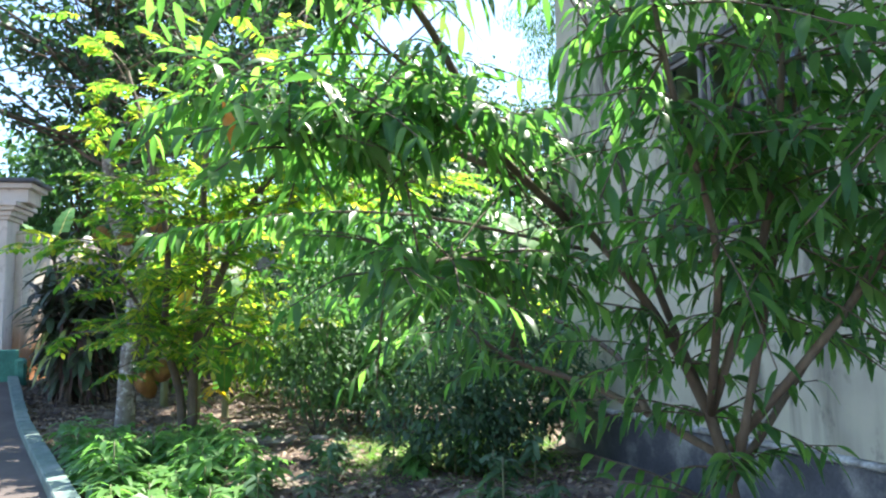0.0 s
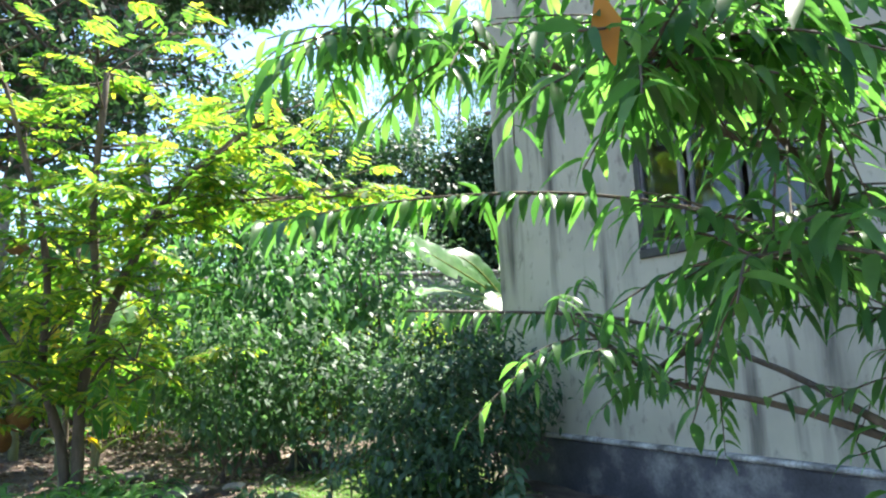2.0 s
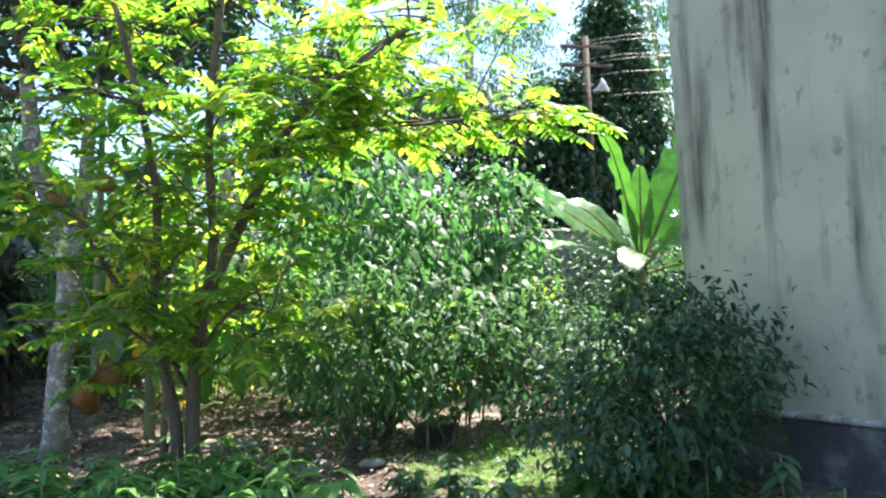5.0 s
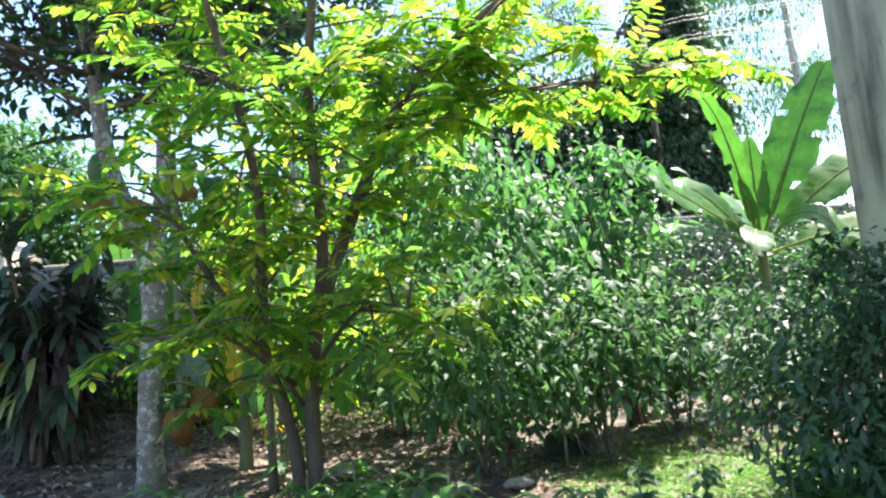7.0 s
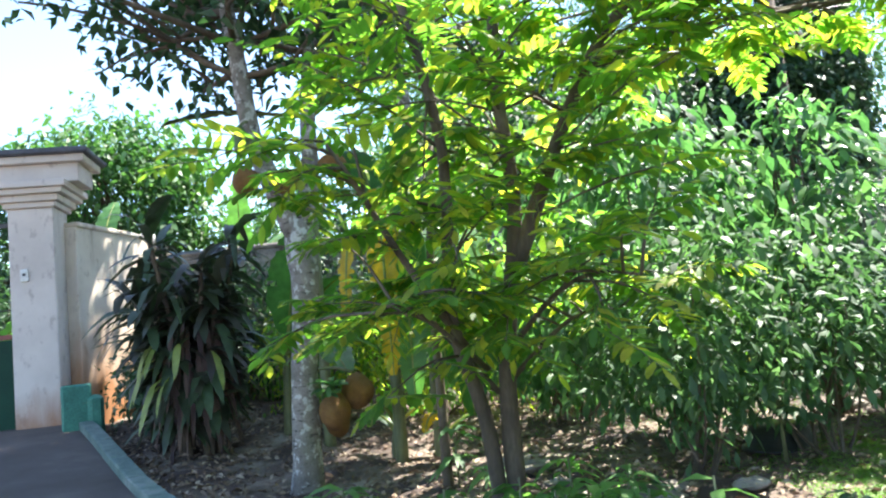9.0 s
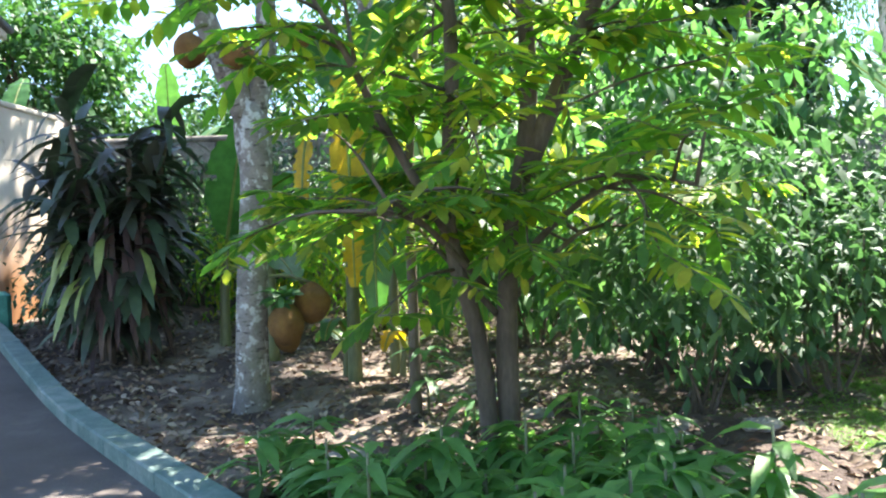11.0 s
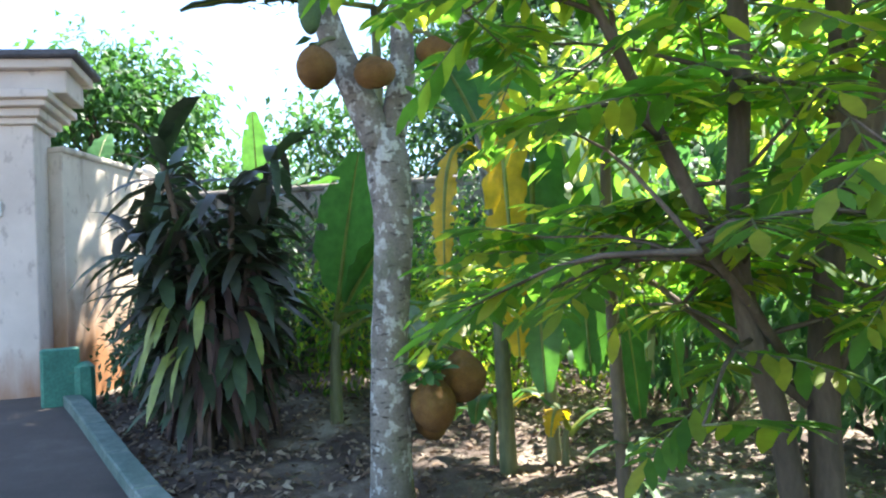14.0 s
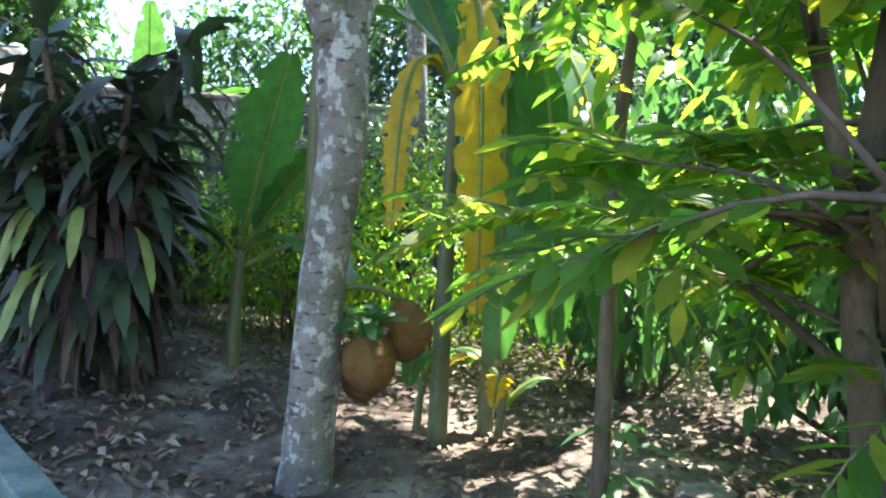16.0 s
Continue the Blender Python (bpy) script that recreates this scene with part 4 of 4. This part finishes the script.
shrub("sapling_thicket", (1.9, 11.8, -0.1), (0.9, 0.8, 0.7), 70, 20, 0.145, 0.058, LEAF_SHRUB, "leafy saplings under the banana plant", low=0.2)
for k, (x, y, rx, rz) in enumerate([(-7.3, 15.0, 0.7, 0.5), (-5.0, 14.6, 0.9, 0.85), (-3.6, 14.2, 1.0, 1.0), (-2.0, 14.2, 1.1, 1.15), (-0.3, 14.2, 1.1, 1.0), (1.4, 14.8, 1.1, 1.0), (4.8, 15.4, 1.4, 1.3), (-6.95, 14.2, 0.45, 0.35)]):
    shrub("hedge_shrub", (x, y, float(ground_z(x, y))), (rx, 0.8, rz), 120, 22, 0.12, 0.05, LEAF_MID if k == 6 else LEAF_DARK if k in (0, 7) else LEAF_BRIGHT, "leafy green shrub in front of the boundary wall", low=0.1, spread=0.2)
for x, y, rx, rz in ((2.6, 15.8, 1.1, 1.5), (4.6, 16.4, 1.3, 1.7), (6.6, 16.3, 1.3, 1.8), (8.8, 16.3, 1.3, 1.8), (0.6, 16.2, 1.1, 1.5), (-1.4, 16.3, 1.1, 1.4), (-3.2, 16.6, 1.0, 1.4), (-5.0, 16.6, 1.0, 1.3), (-6.7, 16.5, 0.8, 1.15)):
    shrub("tall_hedge_shrub", (x, y, float(ground_z(x, y))), (rx, 0.8, rz), 110, 24, 0.15, 0.06, LEAF_DARK, "tall dark shrub against the boundary wall", low=0.1, spread=0.24)


for x, y, rx, rz in ((-10.4, 19.6, 1.3, 1.3), (-12.6, 20.0, 1.5, 1.5), (-15.0, 20.2, 1.6, 1.4)):
    shrub("roadside_shrub", (x, y, float(ground_z(x, y))), (rx, 0.9, rz), 150, 24, 0.16, 0.065, LEAF_DARK, "dark leafy shrub across the lane beyond the gate", low=0.1, spread=0.24)


def rosette(at, n, length, width, mat, label, stem=0.0, group="", name="leafy_plant", rise_=(0.2, 1.1)):
    t = thing(name, at, label, "plant", group)
    x, y, z = at
    k = max(1, n)
    h = rng.uniform(0.25, 1, k) * stem
    a = rng.uniform(0, 2 * np.pi, k)
    part("leaves", blades(np.stack([x + 0 * a, y + 0 * a, z + h], 1), np.stack([np.cos(a), np.sin(a), rng.uniform(*rise_, k)], 1), length * rng.uniform(0.7, 1.2, k), width * rng.uniform(0.8, 1.15, k), LANCE, 0.8, 0.22, 0.25), mat, t)
    part("stem", tube([(x, y, z - 0.08), (x, y, z + stem + 0.01)], [0.012, 0.006], 6), STALK, t)


for k in range(95):
    y = rng.uniform(4.2, 8.7)
    x = float(kerb_x(y)) + rng.uniform(0.2, 1.35)
    rosette((x, y, float(ground_z(x, y))), 20, 0.26, 0.06, LEAF_FRESH, "low plant with pointed fresh green leaves beside the kerb", rng.uniform(0.1, 0.26), "leafy plants along the kerb")
for x, y, s in ((0.05, 7.6, 0.52), (0.5, 7.3, 0.45), (0.0, 7.2, 0.25)):
    rosette((x - 0.25, y - 0.25, float(ground_z(x, y))), 44, 0.24, 0.085, LEAF_FRESH, "broad-leaved seedling on the grass in sun", s, "", "seedling")
for k in range(70):
    y = rng.uniform(6.2, 8.7)
    x = float(kerb_x(y)) + rng.uniform(0.3, 2.0)
    rosette((x, y, float(ground_z(x, y))), 24, 0.27, 0.065, LEAF_FRESH, "knee-high plant with pointed fresh green leaves in the bed", rng.uniform(0.2, 0.45), "leafy plants in the bed")
for k in range(26):
    x, y = rng.uniform(-1.4, 0.9), rng.uniform(5.2, 8.0)
    rosette((x, y, float(ground_z(x, y))), 22, 0.17, 0.06, LEAF_SHRUB, "low leafy weed in the bed near the house", rng.uniform(0.15, 0.45), "weeds in the bed", "weed")
for x, y in ((0.75, 4.3), (1.3, 4.9), (0.3, 5.3), (1.6, 4.0)):
    t = thing("fern", (x, y, -0.08), "arching green fern in front of the plinth", "fern", "ferns by the plinth")
    a = rng.uniform(0, 6.28, 12)
    fl2, rb2 = fronds(np.tile([x, y, -0.06], (12, 1)), np.stack([np.cos(a), np.sin(a), 1.3 + 0 * a], 1), 0.75, 14, 0.11, 0.028, 1.9)
    part("fronds", fl2, LEAF_MID, t)
    tagged(part("rib", rb2, STALK, t), kind="stuff")
for x, y, s in ((-3.35, 10.1, 0.45), (-3.1, 9.6, 0.2), (-2.2, 9.2, 0.2)):
    rosette((x, y, float(ground_z(x, y))), 16, 0.3, 0.06, LEAF_MID, "young plant with arching strap leaves", s, "", "seedling")
sap = thing("sapling", (-3.42, 10.15, -0.1), "slender dark sapling trunk", "tree")
part("trunk", tube(curve([(-3.44, 10.12, -0.25), (-3.42, 10.15, 0.8), (-3.4, 10.15, 1.7), (-3.3, 10.1, 2.7)], 12), np.linspace(0.045, 0.025, 12), 8, 0.05), BARK, sap)
g, c = clumps((-3.0, 10.0, 2.1), (0.9, 0.7, 0.9), 34, 12, 0.17, 0.06, 0.18, 0.7, LANCE)
part("crown", g, LEAF_BRIGHT, sap)


def papaya(at, h, seed):
    """A papaya seedling: deeply fingered grey-green leaves on long stalks."""
    t = thing("papaya_seedling", at, "papaya seedling with pale fingered leaves", "plant", "papaya seedlings")
    x, y, z = at
    part("stem", tube([(x, y, z - 0.08), (x, y, z + h)], [0.018, 0.010], 6), STALK, t)
    at_, way, stalks = [], [], []
    for k in range(8):
        a = 2.4 * k + seed
        e = np.array([x + 0.26 * math.cos(a), y + 0.26 * math.sin(a), z + h * rng.uniform(0.7, 1.1)])
        stalks.append(tube(curve([(x, y, z + h * 0.85), (np.array([x, y, z + h]) + e) / 2, e], 5), 0.005, 4))
        for j in range(7):
            b = a + (j - 3) * 0.5
            at_.append(e)
            way.append((math.cos(b), math.sin(b), 0.1))
    tagged(part("stalk", joined(stalks), LEAF_PALE, t), kind="stuff")
    n = len(at_)
    part("leaves", blades(at_, way, rng.uniform(0.13, 0.2, n), 0.05, ((0, 0.25), (0.4, 0.6), (0.6, 1.1), (1, 0.05)), 0.7, 0, 0.2), LEAF_SHRUB, t)


papaya((-0.85, 9.9, -0.1), 0.5, 0.3)
papaya((0.9, 10.1, -0.1), 1.0, 1.3)
papaya((-0.3, 10.4, -0.1), 0.9, 2.3)

# black basin, rocks
bs = thing("basin", (-0.66, 10.4, -0.1), "upturned black plastic basin on the soil", "basin")
prof = [(0.0, 0.20), (0.20, 0.20), (0.24, 0.17), (0.27, 0.03), (0.30, 0.02), (0.305, 0.0), (0.26, 0.0)]
sv, sf = [], []
for r, z in prof:
    sv += [(-0.66 + r * math.cos(2 * math.pi * j / 24), 10.4 + r * math.sin(2 * math.pi * j / 24), z - 0.07) for j in range(24)]
for i in range(len(prof) - 1):
    sf += [(i * 24 + j, i * 24 + (j + 1) % 24, (i + 1) * 24 + (j + 1) % 24, (i + 1) * 24 + j) for j in range(24)]
part("bowl", (np.array(sv), sf), BASIN, bs)
for k, (x, y, s) in enumerate([(-2.1, 9.15, 0.2), (-1.95, 9.3, 0.14), (-2.4, 9.5, 0.13), (1.3, 12.4, 0.26), (0.9, 12.2, 0.2), (-2.7, 10.5, 0.16), (-1.5, 9.0, 0.12), (-3.9, 9.3, 0.13), (-2.6, 9.95, 0.11)]):
    v, f = ball((x, y, float(ground_z(x, y)) + s * 0.25), (s * 1.05, s * 0.8, s * 0.33), 8, 12, 0.1, k)
    r = thing("rock", (x, y, float(ground_z(x, y))), "pale rough garden rock on dry soil", "rock", "rocks in the bed")
    part("stone", (v, f), STONE, r, smooth=False)

# ---- beyond the wall ----
def far_tree(at, height, trunk, radii, clusters, per, leaf, mat, label, bark=None, name="tree", droop=0.7, spread=0.5, lean=0.0, hollow=0.5):
    t = thing(name, at, label, "tree")
    x, y, z = at
    part("trunk", tube(curve([(x, y, z - 0.3), (x + lean * 0.4, y, z + height * 0.5), (x + lean, y, z + height)], 12), np.linspace(trunk, trunk * 0.45, 12), 10, 0.04), bark or BARK, t)
    centre = (x + lean, y, z + height)
    g, c = clumps(centre, radii, clusters, per, leaf, leaf * 0.5, spread, droop, OVAL, hollow)
    part("crown", g, mat, t)
    tagged(part("limb", joined([tube(curve([(x + lean * 0.7, y, z + height * 0.7), (np.array([x + lean, y, z + height * 0.85]) + e) / 2, e], 6), np.linspace(trunk * 0.3, trunk * 0.06, 6), 5) for e in c[:14]]), bark or BARK, t), kind="stuff")


far_tree((-12.8, 26.5, 0.2), 5.9, 0.25, (2.8, 2.6, 2.8), 260, 42, 0.3, LEAF_FAR, "rounded mango tree beyond the boundary wall", spread=0.45)
far_tree((-9.2, 27.5, 0.2), 4.0, 0.22, (2.0, 2.0, 1.6), 130, 36, 0.22, LEAF_FAR, "low leafy tree beyond the boundary wall", spread=0.4)
far_tree((-16.5, 25.5, 0.2), 4.2, 0.22, (2.9, 2.0, 2.4), 190, 36, 0.24, LEAF_DARK, "leafy tree beyond the gate", spread=0.4)
far_tree((-5.2, 23.5, 0.0), 4.2, 0.2, (2.4, 2.0, 2.2), 170, 36, 0.24, LEAF_FAR, "leafy tree beyond the stone wall")
far_tree((-1.5, 21.5, 0.0), 4.6, 0.25, (2.6, 2.0, 2.4), 190, 36, 0.24, LEAF_DARK, "dark leafy tree beyond the stone wall")
far_tree((3.2, 25.0, 0.0), 6.2, 0.3, (2.9, 2.2, 2.6), 240, 40, 0.26, LEAF_DARK, "large dark tree beyond the stone wall")
far_tree((1.4, 20.5, 0.0), 3.0, 0.2, (2.6, 1.5, 1.9), 170, 36, 0.22, LEAF_DARK, "dark hedge-like tree beyond the stone wall")
far_tree((8.8, 26.0, 0.0), 7.5, 0.35, (1.5, 1.3, 5.6), 520, 46, 0.26, LEAF_DARK, "tall creeper-covered dark tree", spread=0.3)
far_tree((6.4, 24.8, 0.0), 5.8, 0.25, (2.1, 1.4, 3.4), 380, 44, 0.26, LEAF_DARK, "dark tree wrapped in creepers", spread=0.35)
for x, y, h, ln3, r in ((6.3, 40.0, 22, 0.9, 0.42), (17.0, 35.0, 19, -2.5, 0.28), (20.5, 36.0, 20, -0.5, 0.3), (9.2, 44.0, 22, 1.8, 0.14)):
    t = thing("eucalyptus", (x, y, 0), "tall pale-barked eucalyptus with thin hanging foliage", "tree", "eucalyptus trees")
    c2 = curve([(x, y, -0.3), (x + ln3 * 0.45, y, h * 0.5), (x + ln3, y, h)], 14)
    part("trunk", tube(c2, np.linspace(r, r * 0.4, 14), 10, 0.03), BARK_WHITE, t)
    cr = [clumps(tuple(c2[j] + [1.3 * rng.normal(), 0.8 * rng.normal(), 0.6 * rng.normal()]), (1.6, 1.4, 1.3), 22, 26, 0.3, 0.06, 0.35, 2.0, LANCE)[0] for j in range(7, 14) for _ in range(2)]
    part("crown", joined(cr), LEAF_FAR, t)
far_tree((-2.5, 33.0, 0.0), 11.0, 0.3, (2.5, 2.5, 3.0), 130, 34, 0.3, LEAF_FAR, "tall thin-crowned tree in the distance", BARK_WHITE, spread=0.6)
far_tree((-0.2, 26.5, 0.0), 8.0, 0.3, (2.2, 2.0, 3.0), 230, 38, 0.28, LEAF_DARK, "tall tree in the distance", spread=0.6)
far_tree((-24, 34, 0.0), 5.0, 0.3, (4, 3, 3), 150, 34, 0.4, LEAF_FAR, "spreading tree far beyond the gate", spread=0.6)

# unseen crown, added up-sun to throw dappled shade on drive, bed and side wall
far_tree((-3.2, 16.2, 0.1), 10.2, 0.15, (4.3, 3.4, 1.3), 460, 60, 0.22, LEAF_DARK, "tall tree with a spreading crown added above view to shade the drive and the wall", BARK_GREY, spread=0.3, lean=-0.9)
pole = thing("utility_pole", (6.7, 23.6, 0), "wooden utility pole with crossarms, wires and a horn loudspeaker", "utility pole")
part("mast", tube([(6.7, 23.6, -0.3), (6.75, 23.6, 10.0)], [0.14, 0.10], 10), BARK, pole)
for z in (9.0, 9.6):
    part("crossarm", box(5.9, 23.5, z, 7.6, 23.6, z + 0.1, 0.01), BARK, pole, smooth=False)
for i, z in enumerate((8.0, 8.7, 9.12, 9.25, 9.72, 9.85)):
    wl = curve([(-6, 70 + i * 0.3, z + 1.5), (0, 46, z - 0.3), (6.7, 23.5, z), (40, 22.5, z - 0.5), (80, 21.5, z + 1)], 40)
    part("wire", tube(wl, 0.012, 4), IRON, pole)
horn = [(0.0, 0.06), (0.12, 0.07), (0.3, 0.14), (0.42, 0.26)]
part("loudspeaker", turned(tube([(0, 0, s) for s, _ in horn], [r for _, r in horn], 14), pose(6.9, 23.5, 8.2, 70, 0, 50)), WHITE, pole, "grey horn loudspeaker")

# ---- litter and grass ----
n = 12000
ly = rng.uniform(4.5, 15.5, n)
lx = kerb_x(ly) + 0.12 + rng.uniform(0, 1, n) ** 1.2 * 7.0
keep = lx < np.where(ly < 8.9, 1.35, 6)
lx, ly = lx[keep], ly[keep]
n = len(lx)
a = rng.uniform(0, 6.28, n)
lit = blades(np.stack([lx, ly, ground_z(lx, ly) + 0.02], 1), np.stack([np.cos(a), np.sin(a), rng.uniform(-0.05, 0.45, n)], 1), rng.uniform(0.05, 0.13, n), rng.uniform(0.025, 0.055, n), OVAL, 0.5, 0.3, 0.6)
tagged(part("leaf_litter", lit, LEAF_DRY), "scattered dead brown leaves on the soil", "leaf litter", kind="stuff")
n = 40000
gx_, gy_ = rng.normal(0.2, 0.75, n), rng.normal(8.75, 0.9, n)
keep = (gx_ < 1.3) & (gx_ > -1.3)
gx_, gy_ = gx_[keep], gy_[keep]
ex, ey = rng.uniform(-3.5, 3.0, 5000), rng.uniform(9.0, 14.5, 5000)
gx_, gy_ = np.concatenate([gx_, ex]), np.concatenate([gy_, ey])
n = len(gx_)
a = rng.uniform(0, 6.28, n)
gr = blades(np.stack([gx_, gy_, ground_z(gx_, gy_) - 0.02], 1), np.stack([0.6 * np.cos(a), 0.6 * np.sin(a), rng.uniform(0.5, 1.4, n)], 1), rng.uniform(0.06, 0.15, n), 0.007, ((0, 1.0), (0.5, 0.8), (1, 0.1)), 0.6, 0, 0.8)
tagged(part("grass", gr, GRASS), "patch of short sunlit green grass", "grass", kind="stuff")

# ---- stones of the boundary wall ----
stones = []
for k in range(6):
    v, f = box(-0.5, -0.05, -0.5, 0.5, 0.12, 0.5, 0.06)
    v = v * (1 + 0.05 * rng.normal(size=(len(v), 3)))
    me = bpy.data.meshes.new("stone")
    me.from_pydata(v.tolist(), [], f)
    me.materials.append(STONE)
    stones.append(me)
z = 0.25
while z < 2.95:
    h = rng.uniform(0.2, 0.3)
    x = -8.25
    while x < -2.6:
        w = rng.uniform(0.26, 0.52)
        ob = new("stone", stones[rng.integers(6)])
        ob.parent = boundary
        ob.matrix_parent_inverse = boundary.matrix_basis.inverted()
        ob.matrix_basis = Matrix.LocRotScale((x + w / 2, 17.43 + rng.uniform(-0.02, 0.015), min(z + h / 2, 2.9)), Euler((0, rng.uniform(-0.04, 0.04), 0)), (w - 0.03, 1, h - 0.03))
        x += w
    z += h
